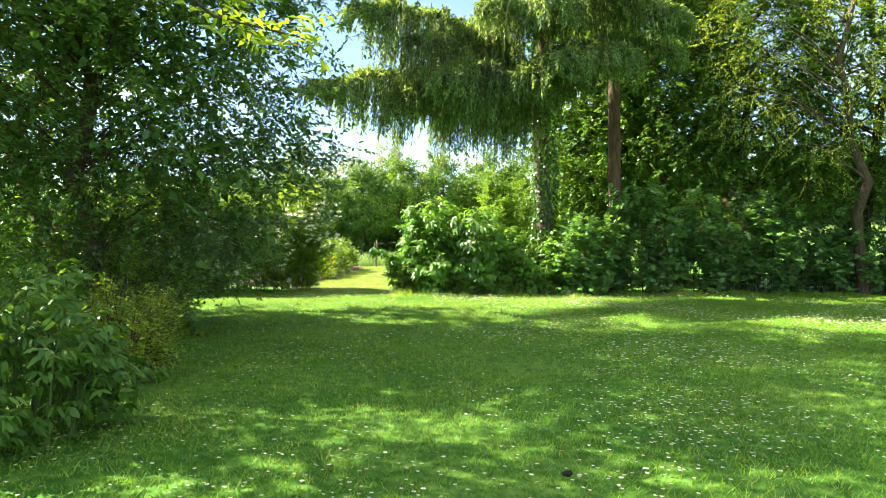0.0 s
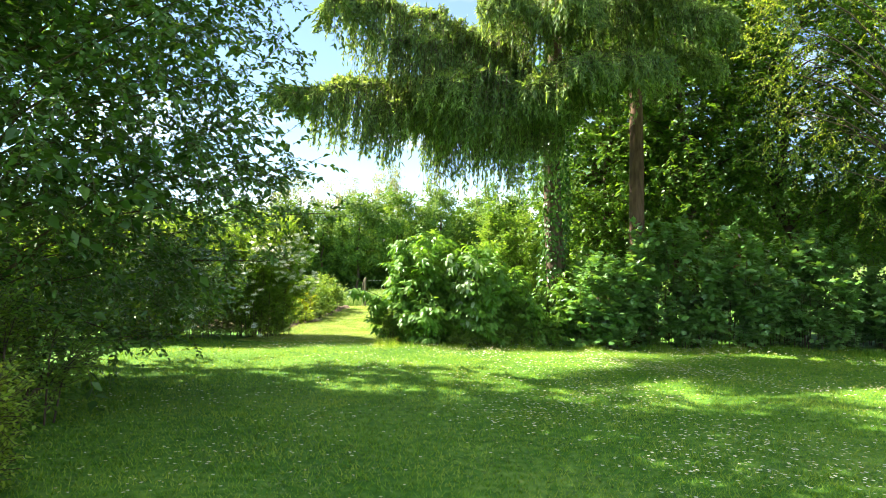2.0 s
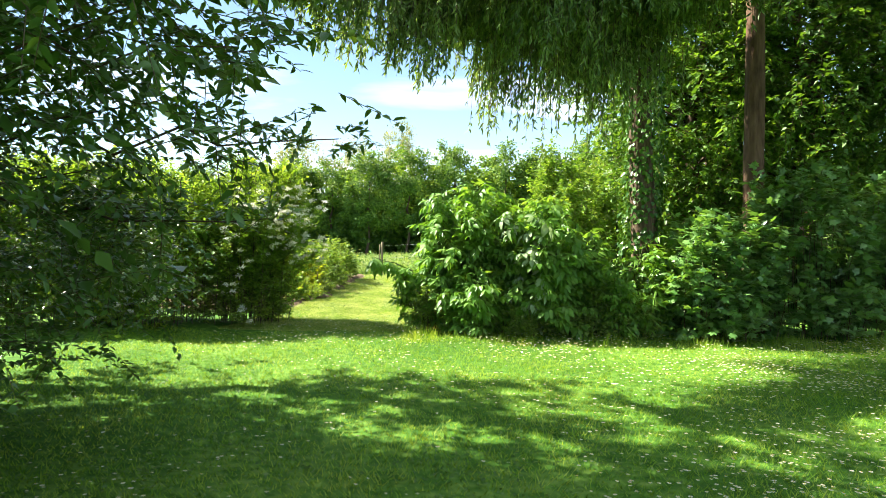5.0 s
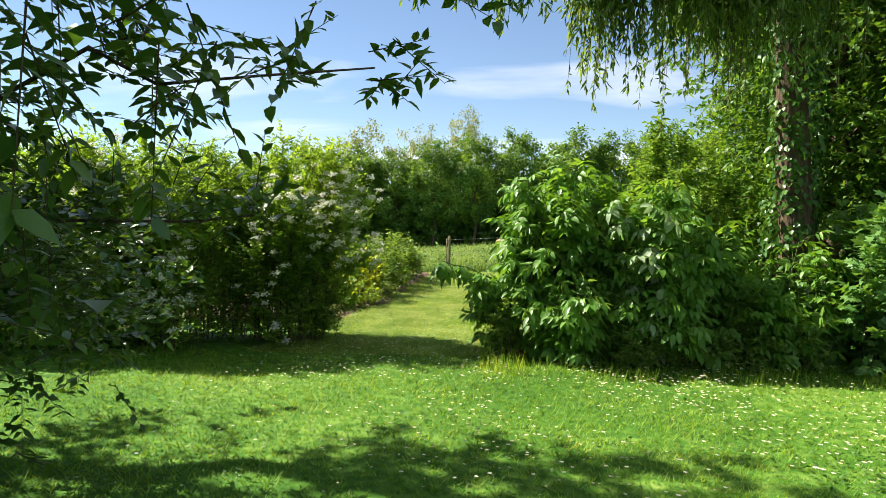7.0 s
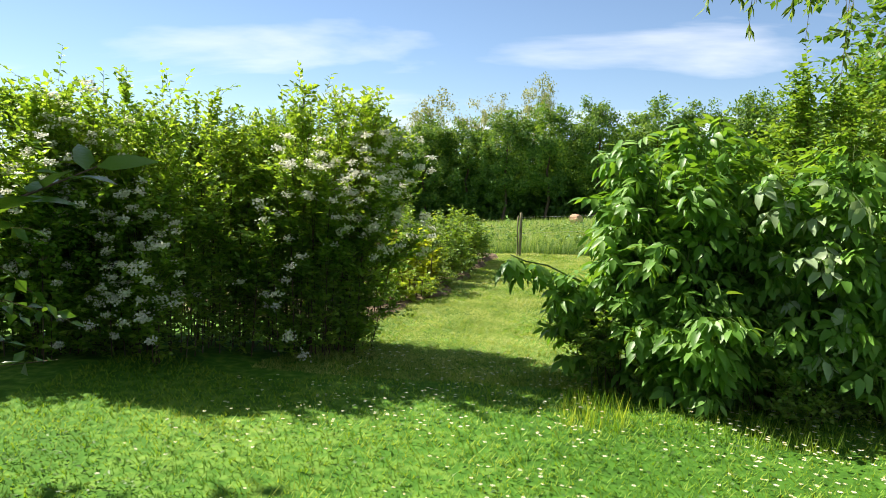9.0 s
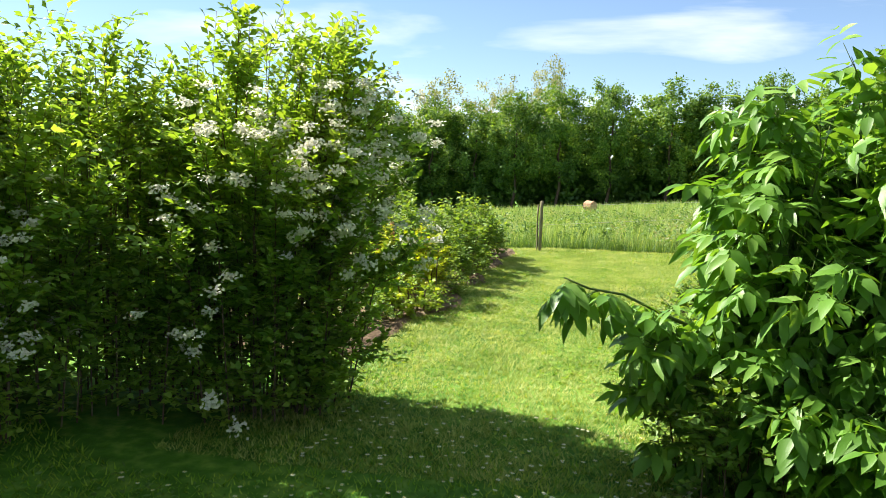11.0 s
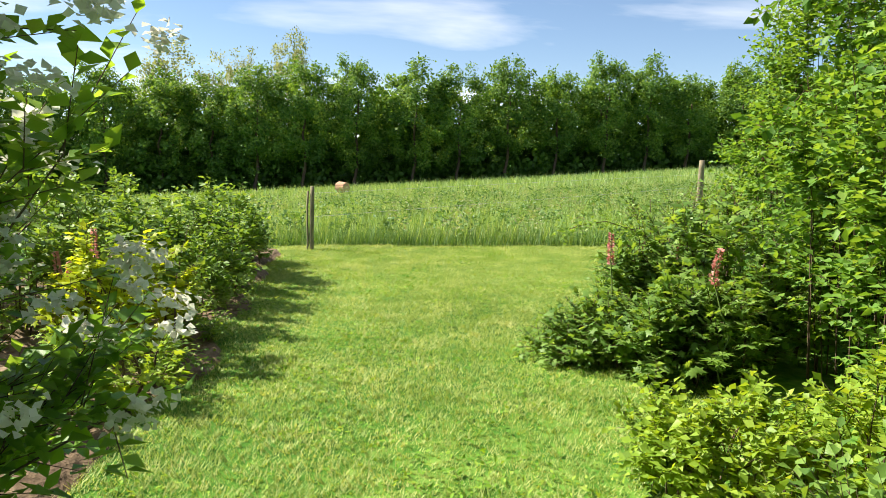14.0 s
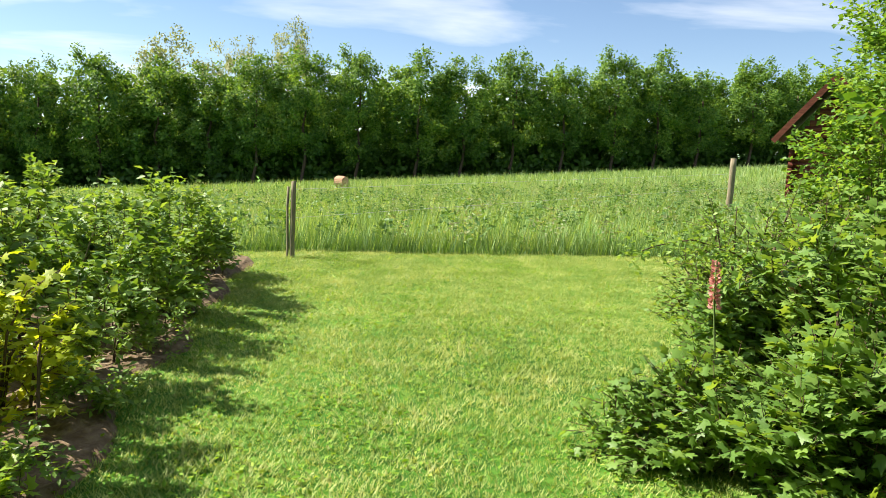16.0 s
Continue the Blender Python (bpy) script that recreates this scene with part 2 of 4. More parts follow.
def ovates_of(P, D, N, L, W, bend=0.18):
    """Broad pointed leaves with a midrib fold and a drooping tip."""
    D = unit(D)
    S = unit(np.cross(D, N))
    N = np.cross(S, D)
    L, W = np.broadcast_to(L, len(P))[:, None], np.broadcast_to(W, len(P))[:, None]

    def at(u, s, h):
        return P + D * L * u + S * W * s + N * (W * h - L * bend * u * u)
    V = np.stack([at(0, 0, 0), at(.3, 0, 0), at(.65, 0, 0), at(1, 0, 0), at(.24, .42, .1), at(.62, .36, .1), at(.24, -.42, .1), at(.62, -.36, .1)], 1).reshape(-1, 3)
    i = np.arange(len(P))[:, None] * 8
    F = [(0, 4, 1), (1, 4, 5), (1, 5, 2), (2, 5, 3), (0, 1, 6), (1, 7, 6), (1, 2, 7), (2, 3, 7)]
    return V, np.concatenate([i + list(f) for f in F])


def lobed_of(P, D, N, L, W, bend=0.12):
    """Hand-shaped leaves with five lobes."""
    D = unit(D)
    S = unit(np.cross(D, N))
    N = np.cross(S, D)
    L, W = np.broadcast_to(L, len(P))[:, None], np.broadcast_to(W, len(P))[:, None]
    prof = [(0, 0), (.12, .44), (.34, .26), (.66, .5), (.62, .18), (1, 0), (.62, -.18), (.66, -.5), (.34, -.26), (.12, -.44)]
    V = [P + D * L * .35] + [P + D * L * u + S * W * s - N * (L * bend * (u * u + abs(s))) for u, s in prof]
    V = np.stack(V, 1).reshape(-1, 3)
    i = np.arange(len(P))[:, None] * 11
    return V, np.concatenate([i + [0, k + 1, (k + 1) % 10 + 1] for k in range(10)])


def sticks(A, B, r0, r1):
    """Three-sided twigs from A to B."""
    D = unit(B - A)
    X = unit(np.cross(D, np.array([0.31, 0.17, 0.93])))
    Y = np.cross(D, X)
    r0, r1 = np.broadcast_to(r0, len(A))[:, None], np.broadcast_to(r1, len(A))[:, None]
    ring = []
    for base, r in ((A, r0), (B, r1)):
        for k in range(3):
            a = 2.0944 * k
            ring.append(base + r * (X * math.cos(a) + Y * math.sin(a)))
    V = np.stack(ring, 1).reshape(-1, 3)
    i = np.arange(len(A))[:, None] * 6
    F = [i + [k, (k + 1) % 3, 3 + (k + 1) % 3] for k in range(3)] + [i + [k, 3 + (k + 1) % 3, 3 + k] for k in range(3)]
    return V, np.concatenate(F)


def tube(points, radii, sides=10, wobble=0.0, seed=1):
    """A tapering round limb along a bent line."""
    g = np.random.default_rng(seed)
    P = np.asarray(points, float)
    T = unit(np.gradient(P, axis=0))
    X = unit(np.cross(T, np.array([0.2, 0.95, 0.1])))
    Y = np.cross(T, X)
    a = np.arange(sides) * 2 * math.pi / sides
    r = np.asarray(radii, float)[:, None] * (1 + wobble * g.standard_normal((len(P), sides)))
    V = P[:, None] + r[..., None] * (X[:, None] * np.cos(a)[None, :, None] + Y[:, None] * np.sin(a)[None, :, None])
    V = np.concatenate([V.reshape(-1, 3), P[-1:]])
    F = []
    for j in range(len(P) - 1):
        for k in range(sides):
            p, q = j * sides + k, j * sides + (k + 1) % sides
            F += [(p, q, q + sides), (p, q + sides, p + sides)]
    e = (len(P) - 1) * sides
    F += [(e + k, e + (k + 1) % sides, len(V) - 1) for k in range(sides)]
    return V, np.array(F)


def bent(a, b, n=9, sag=0.0, wander=0.05, seed=1):
    g = np.random.default_rng(seed)
    a, b = np.array(a, float), np.array(b, float)
    u = np.linspace(0, 1, n)[:, None]
    p = a + (b - a) * u
    p[:, 2] += sag * 4 * (u * (1 - u))[:, 0]
    p[1:-1] += g.standard_normal((n - 2, 3)) * wander * np.linalg.norm(b - a) / n
    return p


def along(A, D, length, n, g, spread=0.9, lift=0.25, tips=True):
    """Leaf seats on twigs from A along D: places, directions, normals."""
    k = len(A)
    u = (np.arange(n) + 0.6) / n
    u = np.tile(u, (k, 1)) + g.uniform(-0.3, 0.3, (k, n)) / n
    length = np.broadcast_to(length, k)[:, None]
    P = A[:, None] + D[:, None] * (length * u)[..., None]
    S = unit(np.cross(D, np.array([0.1, 0.05, 1.0])))[:, None]
    side = np.where(np.arange(n) % 2, 1.0, -1.0)[None, :, None]
    dirs = unit(D[:, None] * 0.55 + S * side * spread + g.standard_normal((k, n, 3)) * 0.35)
    nor = unit(np.array([0, 0, 1.0]) + g.standard_normal((k, n, 3)) * 0.45)
    return P.reshape(-1, 3), dirs.reshape(-1, 3), nor.reshape(-1, 3)


# the trodden line, kept free of leaves
TRODDEN = np.array([(0.0, -1, 1.6), (0.1, 2, 1.6), (0, 4.5, 1.6), (-0.5, 6.5, 1.6), (-0.88, 9.7, 1.65), (-1.0, 11, 1.65), (-1.57, 13.9, 1.65), (-1.76, 15, 1.63), (-2.0, 16.1, 1.63), (-2.28, 17.1, 1.6), (-2.28, 18.2, 1.6), (-2.06, 19.2, 1.56), (-2.0, 19.8, 1.56)])


def clear_of(P, gap=0.42):
    d = np.full(len(P), 9e9)
    for a, b in zip(TRODDEN[:-1], TRODDEN[1:]):
        ab = b - a
        u = np.clip((P - a) @ ab / (ab @ ab), 0, 1)[:, None]
        d = np.minimum(d, np.linalg.norm(P - a - u * ab, axis=1))
    return d > gap


def shrub(name, label, category, place, size, stems, twigs, leaves, L, W, leaf_mat, leaf_of=blades_of, seed=1, twig_len=0.3, group="", stem_mat=None,
          inner=0.35, lean=(0, 0), stem_r=0.012, droop=-0.1, low=0.05, top_mat=None, gap=0.42, rest=0.2, flat=2.4, leafname="foliage", foot_w=0.72, zmin=0.12, zpow=1.0, fresh_from=0.76):
    """A many-stemmed shrub: stems rise from its foot and bow outwards, twigs and leaves clothe them."""
    g = np.random.default_rng(seed)
    rx, ry, h = size
    ob = thing(name, (place[0], place[1], ground_z(place[0], place[1])), label, category, group)
    a = g.uniform(0, 2 * math.pi, stems)
    q = g.uniform(0, 1, stems) ** 0.5
    zz_ = zmin + (1 - zmin) * g.uniform(0, 1, stems) ** zpow
    wide = (1 - np.clip(zz_, 0, 1) ** flat) ** (1 / flat) * 0.85 + 0.15
    rough_ = 1 + 0.16 * np.sin(a * 3 + seed) + 0.1 * np.sin(a * 7 + 2 * seed) + g.normal(0, 0.07, stems)
    tip = np.stack([np.cos(a) * rx * wide * rough_ * (0.45 + 0.55 * q) + lean[0] * zz_, np.sin(a) * ry * wide * rough_ * (0.45 + 0.55 * q) + lean[1] * zz_, h * zz_ * (1 + g.normal(0, 0.03, stems))], 1)
    foot = tip * [foot_w, foot_w, 0] + g.normal(0, 0.08, (stems, 3)) * [1, 1, 0]
    mid = foot * 0.5 + tip * 0.5 + np.array([0, 0, 0.14]) * h - (tip - foot) * [0.12, 0.12, 0]
    V, F = merge(sticks(foot, mid, stem_r, stem_r * 0.75), sticks(mid, tip, stem_r * 0.75, stem_r * 0.3))
    piece("stemwork", V, F, stem_mat or M_TWIG, ob, kind="stuff")
    u = np.clip(g.uniform(0, 1, (stems, twigs)) ** (1 - inner * 0.8) * 1.02, low, 1)
    A = ((1 - u) ** 2)[..., None] * foot[:, None] + (2 * u * (1 - u))[..., None] * (mid * 2 - foot * 0.5 - tip * 0.5)[:, None] + (u ** 2)[..., None] * tip[:, None]
    A = A.reshape(-1, 3)
    out = unit(A * [1 / max(rx, .1), 1 / max(ry, .1), 0.5 / h] * np.array([1, 1, 1]))
    D = unit(out * 0.7 + np.array([0, 0, 0.45 + droop]) + g.standard_normal(A.shape) * 0.5)
    tl = twig_len * g.uniform(0.6, 1.25, len(A))
    base = np.array(ob.location)
    keep = (A[:, 2] > 0.04) & clear_of(A + base, gap + 0.08)
    A, D, tl = A[keep], D[keep], tl[keep]
    keep = clear_of(A + D * tl[:, None] + base, gap)
    A, D, tl = A[keep], D[keep], tl[keep]
    V, F = sticks(A, A + D * tl[:, None], stem_r * 0.3, stem_r * 0.15)
    piece("twigwork", V, F, stem_mat or M_TWIG, ob, kind="stuff")
    P, Dl, N = along(A, D, tl, leaves, g)
    k = len(P)
    fresh = (P[:, 2] + g.normal(0, 0.1 * h, k) > fresh_from * h) if top_mat else np.zeros(k, bool)
    for sel, mt, nm in ((~fresh, leaf_mat, leafname), (fresh, top_mat, "fresh_growth")):
        if not sel.any():
            continue
        n = int(sel.sum())
        V, F = leaf_of(P[sel], Dl[sel] + [0, 0, droop], N[sel], L * g.uniform(0.65, 1.2, n), W * g.uniform(0.7, 1.15, n))
        V[:, 2] = np.maximum(V[:, 2], 0.012)
        piece(nm, V, F, mt, ob, kind="stuff")
    return ob, A, D, tl, tip


# ---- ground ----
def ground_z(x, y):
    """Level garden, then a meadow that falls away to the west and climbs to the east."""
    far = min(max((y - 30.0) / 65.0, 0.0), 1.6)
    side = min(max((y - 27.0) / 16.0, 0.0), 1.0)
    return far * -1.9 + side * 0.068 * max(min(x, 90.0), -90.0) * min(1.0, far * 0.6 + 0.45)


def ground_zs(x, y):
    far = np.clip((y - 30.0) / 65.0, 0.0, 1.6)
    side = np.clip((y - 27.0) / 16.0, 0.0, 1.0)
    near_ = (np.abs(x) < 15.9) & (y > -2) & (y < 34)
    bumps = near_ * (0.012 * np.sin(x * 1.7 + y * 0.6) + 0.01 * np.sin(y * 2.3 - x))
    return far * -1.9 + side * 0.068 * np.clip(x, -90.0, 90.0) * np.minimum(1.0, far * 0.6 + 0.45) + bumps


def axis_steps(*runs):
    return np.concatenate([np.arange(a, b, s) for a, b, s in runs])


gx = axis_steps((-1600, -120, 160), (-120, -16, 4), (-16, 16, 0.5), (16, 120, 4), (120, 1601, 160))
gy = axis_steps((-700, -20, 80), (-20, -2, 2), (-2, 34, 0.5), (34, 140, 3), (140, 2700, 160))
GX, GY = np.meshgrid(gx, gy)
GZ = ground_zs(GX, GY) - 0.012
nx, ny = len(gx), len(gy)
q = (np.arange(ny - 1)[:, None] * nx + np.arange(nx - 1)[None]).ravel()
tagged(piece("ground", np.stack([GX, GY, GZ], -1).reshape(-1, 3), np.concatenate([np.stack([q, q + 1, q + nx + 1], 1), np.stack([q, q + nx + 1, q + nx], 1)]), M_GROUND, smooth=True),
       "grassy garden ground running out into a sloping meadow", "ground", kind="structure")


def grass(name, label, x0, x1, y0, y1, count, tall, wide, mat, seed, keep=None, lean=0.55, up=None):
    """Single bent blades of grass over a stretch of the plan."""
    g = np.random.default_rng(seed)
    x, y = g.uniform(x0, x1, count), g.uniform(y0, y1, count)
    if keep is not None:
        k = keep(x, y, g)
        x, y = x[k], y[k]
    P = np.stack([x, y, ground_zs(x, y) - 0.012], 1)
    a = g.uniform(0, 2 * math.pi, len(x))
    clump = 0.75 + 0.5 * (np.sin(x * 2.1 + 1.3 * np.sin(y * 1.7)) * np.sin(y * 2.6 + np.sin(x * 3.1)) * 0.5 + 0.5)
    tuft = 0.5 + 0.5 * np.sin(x * 19 + 3 * np.sin(y * 7.3)) * np.sin(y * 23 + 3 * np.sin(x * 6.1))
    h = tall * clump * (0.55 + 0.8 * tuft ** 2) * g.uniform(0.5, 1.3, len(x))
    D = np.stack([np.cos(a) * lean, np.sin(a) * lean, np.ones(len(x))], 1) * h[:, None]
    S = np.stack([-np.sin(a), np.cos(a), np.zeros(len(x))], 1) * (wide * g.uniform(0.7, 1.3, len(x)))[:, None] * 0.5
    V = np.stack([P - S, P + S, P + D], 1).reshape(-1, 3)
    return tagged(piece(name, V, np.arange(len(V)).reshape(-1, 3), mat), label, "grass", kind="stuff")


def on_lawn(x, y, g):
    return (y < 17.6 + 0.3 * np.sin(x * 2)) | ((x > -3.4) & (x < -0.7))


grass("lawn_grass", "short green mown lawn under the trees", -5.5, 10, 2.6, 18.0, 320000, 0.04, 0.009, M_BLADE, 3, on_lawn, 1.1)
grass("path_grass", "sunlit yellowish mown grass between the berry beds", -4.2, 4.0, 17.6, 30.6, 560000, 0.032, 0.0065, M_BLADE_DRY, 4,
      lambda x, y, g: (x < 0.5 + np.maximum(0, y - 24) * 0.75) & (x > -3.62 - 0.35 * np.clip((22.3 - y) / 1.5, 0, 1) + 0.12 * np.sin(y * 3.1)), 1.1)
grass("lawn_edge_grass", "longer unmown grass along the shrub border", -1.2, 9.5, 16.5, 17.5, 9000, 0.13, 0.009, M_BLADE, 5, lambda x, y, g: g.uniform(0, 1, len(x)) < 0.25 + 0.75 * (np.sin(x * 4.7) > 0.3), 0.4)
grass("meadow_grass", "tall unmown meadow grass going to seed", -30, 34, 30.3, 62, 190000, 0.42, 0.02, M_MEADOW, 6, lambda x, y, g: (np.abs(x + 1) < 5 + (y - 28) * 0.9), 0.35)
grass("far_meadow_grass", "tall pale meadow grass near the tree line", -60, 70, 60, 97, 90000, 0.5, 0.06, M_MEADOW, 8, None, 0.35)
grass("meadow_front_grass", "bright tall grass where the mowing stops", -5, 7, 30.2, 31.6, 16000, 0.3, 0.012, M_WEED, 9, None, 0.4)


def weeds(name, label, count, seed, x0, x1, y0, y1, h, mat, L):
    """Leafy weed clumps standing in the meadow."""
    g = np.random.default_rng(seed)
    x, y = g.uniform(x0, x1, count), g.uniform(y0, y1, count)
    k = np.abs(x + 1) < 4.5 + (y - 28) * 0.85
    x, y = x[k], y[k]
    big = g.uniform(0.5, 1.2, len(x)) * (0.7 + 0.5 * np.sin(x * 1.1) * np.sin(y * 0.8))
    C = np.repeat(np.stack([x, y, ground_zs(x, y)], 1), 34, 0)
    b_ = np.repeat(big, 34)
    u = g.uniform(0.1, 1, len(C)) * h * b_
    P = C + np.stack([g.normal(0, 0.13, len(C)) * b_, g.normal(0, 0.13, len(C)) * b_, u], 1)
    D = g.standard_normal((len(C), 3)) * [1, 1, 0.4] + [0, 0, 0.3]
    tagged(piece(name, *blades_of(P, D, g.standard_normal(P.shape) * 0.5 + [0, 0, 1.0], L * g.uniform(0.5, 1.2, len(P)), L * 0.45), mat), label, "weeds", kind="stuff")


weeds("meadow_weed", "leafy green nettles and docks in the meadow", 1500, 41, -22, 26, 30.6, 56, 0.62, M_WEED, 0.14)
weeds("pale_meadow_weed", "pale flowering umbels in the meadow", 700, 42, -22, 26, 31, 60, 0.75, M_FAR_PALE, 0.1)

def clover(name, label, x0, x1, y0, y1, count, seed, mat, keep):
    """Low broad leaves of clover and plantain among the grass."""
    g = np.random.default_rng(seed)
    x, y = g.uniform(x0, x1, count), g.uniform(y0, y1, count)
    k = keep(x, y, g) & (np.sin(x * 2.7 + np.sin(y * 3.3)) * np.sin(y * 2.2 + np.sin(x * 2.9)) > g.uniform(-0.5, 0.8, count))
    P = np.stack([x[k], y[k], ground_zs(x[k], y[k]) + g.uniform(0.0, 0.025, k.sum())], 1)
    D = g.standard_normal(P.shape) * [1, 1, 0.25] + [0, 0, 0.2]
    tagged(piece(name, *blades_of(P, D, g.standard_normal(P.shape) * 0.4 + [0, 0, 1.0], g.uniform(0.02, 0.05, len(P)), 0.02), mat), label, "weeds", kind="stuff")


clover("lawn_clover", "low clover and plantain leaves in the shaded lawn", -4.5, 8, 3, 17.3, 40000, 43, M_WEED, on_lawn)
clover("path_clover", "low clover leaves in the sunlit grass", -3.4, 1.5, 18, 30, 22000, 44, M_BLADE, lambda x, y, g: x < -0.3 + np.maximum(0, y - 24) * 0.5)

# ---- broadleaved trees ----
def crown(ob, mat, centre, radii, clumps, twigs, leaves, L, W, leaf_of=blades_of, seed=1, twig_len=0.45, shell=0.45, droop=-0.15, trunk_top=None, trunk_line=None, limb_r=0.05,
          gap=0.45, name="crown", bark=None, clump_r=0.5, keep=None, limb_every=5):
    """A crown of leafy sprays held by limbs from the trunk."""
    g = np.random.default_rng(seed)
    base = np.array(ob.location)
    v = unit(g.standard_normal((clumps, 3)))
    r = g.uniform(shell, 1, clumps) ** 0.6 * (1 + 0.14 * np.sin(v[:, 0] * 5 + seed) * np.sin(v[:, 2] * 6 + seed) + g.normal(0, 0.06, clumps))
    C = np.array(centre) - base + v * r[:, None] * np.array(radii)
    C = C[(C[:, 2] > 0.25)]
    if keep is not None:
        C = C[keep(C + base)]
    if trunk_line is not None:
        tl = np.asarray(trunk_line) - base
        z = np.clip(C[:, 2] - 0.35 * np.linalg.norm(C[:, :2] - tl[0, :2], axis=1), tl[0, 2] + 0.3, tl[-1, 2])
        R = np.stack([np.interp(z, tl[:, 2], tl[:, k]) for k in range(3)], 1)
        mid = R * 0.5 + C * 0.5 + np.array([0, 0, 0.08]) * np.linalg.norm(C - R, axis=1, keepdims=True)
        ok = clear_of(mid + base, gap + 0.1) & clear_of(C + base, gap) & (np.arange(len(C)) % limb_every == 0)
        V, F = merge(sticks(R[ok], mid[ok], limb_r, limb_r * 0.6), sticks(mid[ok], C[ok], limb_r * 0.6, limb_r * 0.2))
        piece("branchwork", V, F, bark or M_BARK, ob, kind="stuff")
    A = np.repeat(C, twigs, 0) + g.normal(0, clump_r * 0.45, (len(C) * twigs, 3))
    out = unit(np.repeat(unit(C - (np.array(centre) - base)), twigs, 0))
    D = unit(out * 0.6 + g.standard_normal(A.shape) * 0.7 + [0, 0, droop])
    tl_ = twig_len * g.uniform(0.6, 1.3, len(A))
    ok = clear_of(A + base, gap) & clear_of(A + D * tl_[:, None] + base, gap) & (A[:, 2] > 0.3)
    A, D, tl_ = A[ok], D[ok], tl_[ok]
    V, F = sticks(A, A + D * tl_[:, None], limb_r * 0.14, limb_r * 0.06)
    piece("twigwork", V, F, bark or M_BARK, ob, kind="stuff")
    P, Dl, N = along(A, D, tl_, leaves, g)
    k = len(P)
    V, F = leaf_of(P, Dl + [0, 0, droop], N, L * g.uniform(0.65, 1.2, k), W * g.uniform(0.7, 1.15, k))
    return piece(name, V, F, mat, ob, kind="stuff"), A, D, tl_


def trunk(ob, points, radii, mat, seed=1, sides=12, name="trunk"):
    base = np.array(ob.location)
    V, F = tube(np.asarray(points, float) - base, radii, sides, 0.05, seed)
    return piece(name, V, F, mat, ob, smooth=True)


def broad_tree(name, label, place, height, mat, centre, radii, clumps, twigs, leaves, L, W, r, seed, bark=None, group="", limb_r=0.05, category="tree", **kw):
    x, y = place
    ob = thing(name, (x, y, ground_z(x, y)), label, category, group)
    line = bent((x, y, ground_z(x, y) - 0.1), (x + (centre[0] - x) * 0.6, y + (centre[1] - y) * 0.6, height), 10, 0, 0.25, seed)
    trunk(ob, line, np.linspace(r, r * 0.2, 10), bark or M_BARK, seed)
    return ob, crown(ob, mat, centre, radii, clumps, twigs, leaves, L, W, seed=seed, trunk_line=line, bark=bark, limb_r=limb_r, **kw)


# large evergreen beside the lawn, its outer boughs hang over the walk
def near_leaves(P, D, N, L, W):
    """Shaped leaves on the boughs towards the walk, plain ones inside."""
    k = (P[:, 0] > 2.3) & (P[:, 2] < 4.2)
    return merge(ovates_of(P[k], D[k], N[k], L[k], W[k]), blades_of(P[~k], D[~k], N[~k], L[~k], W[~k]))


def sun_gaps(C):
    """Gaps cut through the boughs along the sun's line, for dapples on the lawn."""
    u, v = C[:, 0] + C[:, 2], C[:, 1] - 0.42 * C[:, 2]
    return np.sin(u * 1.9 + 1.2 * np.sin(v * 1.3)) * np.sin(v * 2.3 + 0.9 * np.sin(u * 0.8) + 0.6) < 0.42


def wide_sun_gaps(C):
    """Wider sun-aligned gaps for light pools, in crowns that stand back from the lawn."""
    u, v = C[:, 0] + C[:, 2], C[:, 1] - 0.42 * C[:, 2]
    return np.sin(u * 1.7 + 1.1 * np.sin(v * 1.2)) * np.sin(v * 2.0 + 0.9 * np.sin(u * 0.8) + 0.3) < 0.22


def pruned(C):
    """The crown stands back from the walk beyond its low bough."""
    return sun_gaps(C) & ((C[:, 2] > 4.3) | (C[:, 1] < 10.7) | (C[:, 0] < -1.5 - 0.78 * (C[:, 1] - 10.3)))


evergreen, _ = broad_tree("evergreen_tree", "large dark evergreen tree with glossy leaves beside the lawn", (-5.4, 10.9), 11, M_EVERGREEN, (-4.9, 10.7, 5.9), (3.7, 3.3, 5.6), 850, 11, 14, 0.085, 0.046, 0.17, 11,
                          leaf_of=near_leaves, keep=pruned, twig_len=0.5, shell=0.45, clump_r=0.75, limb_r=0.022, gap=0.6, droop=-0.05)
# unseen tree, added to throw shade across the middle of the lawn
broad_tree("shade_tree", "tall unseen lime tree added behind the hedge to shade the lawn", (-8.0, 15.2), 13.5, M_WOOD, (-7.9, 15.2, 8.8), (2.8, 1.9, 5.2), 170, 8, 10, 0.17, 0.12, 0.22, 14,
           twig_len=0.5, shell=0.35, clump_r=0.6, limb_r=0.04, keep=wide_sun_gaps)
# another tree out of view, added so that the near lawn lies shaded
broad_tree("evergreen_tree", "unseen dark evergreen tree added to shade the near side of the lawn", (-8.2, 5.8), 10.5, M_EVERGREEN, (-8.0, 5.6, 6.2), (3.3, 2.9, 5.2), 380, 8, 12, 0.16, 0.085, 0.25, 12,
           twig_len=0.5, shell=0.35, clump_r=0.6, limb_r=0.03, keep=wide_sun_gaps)
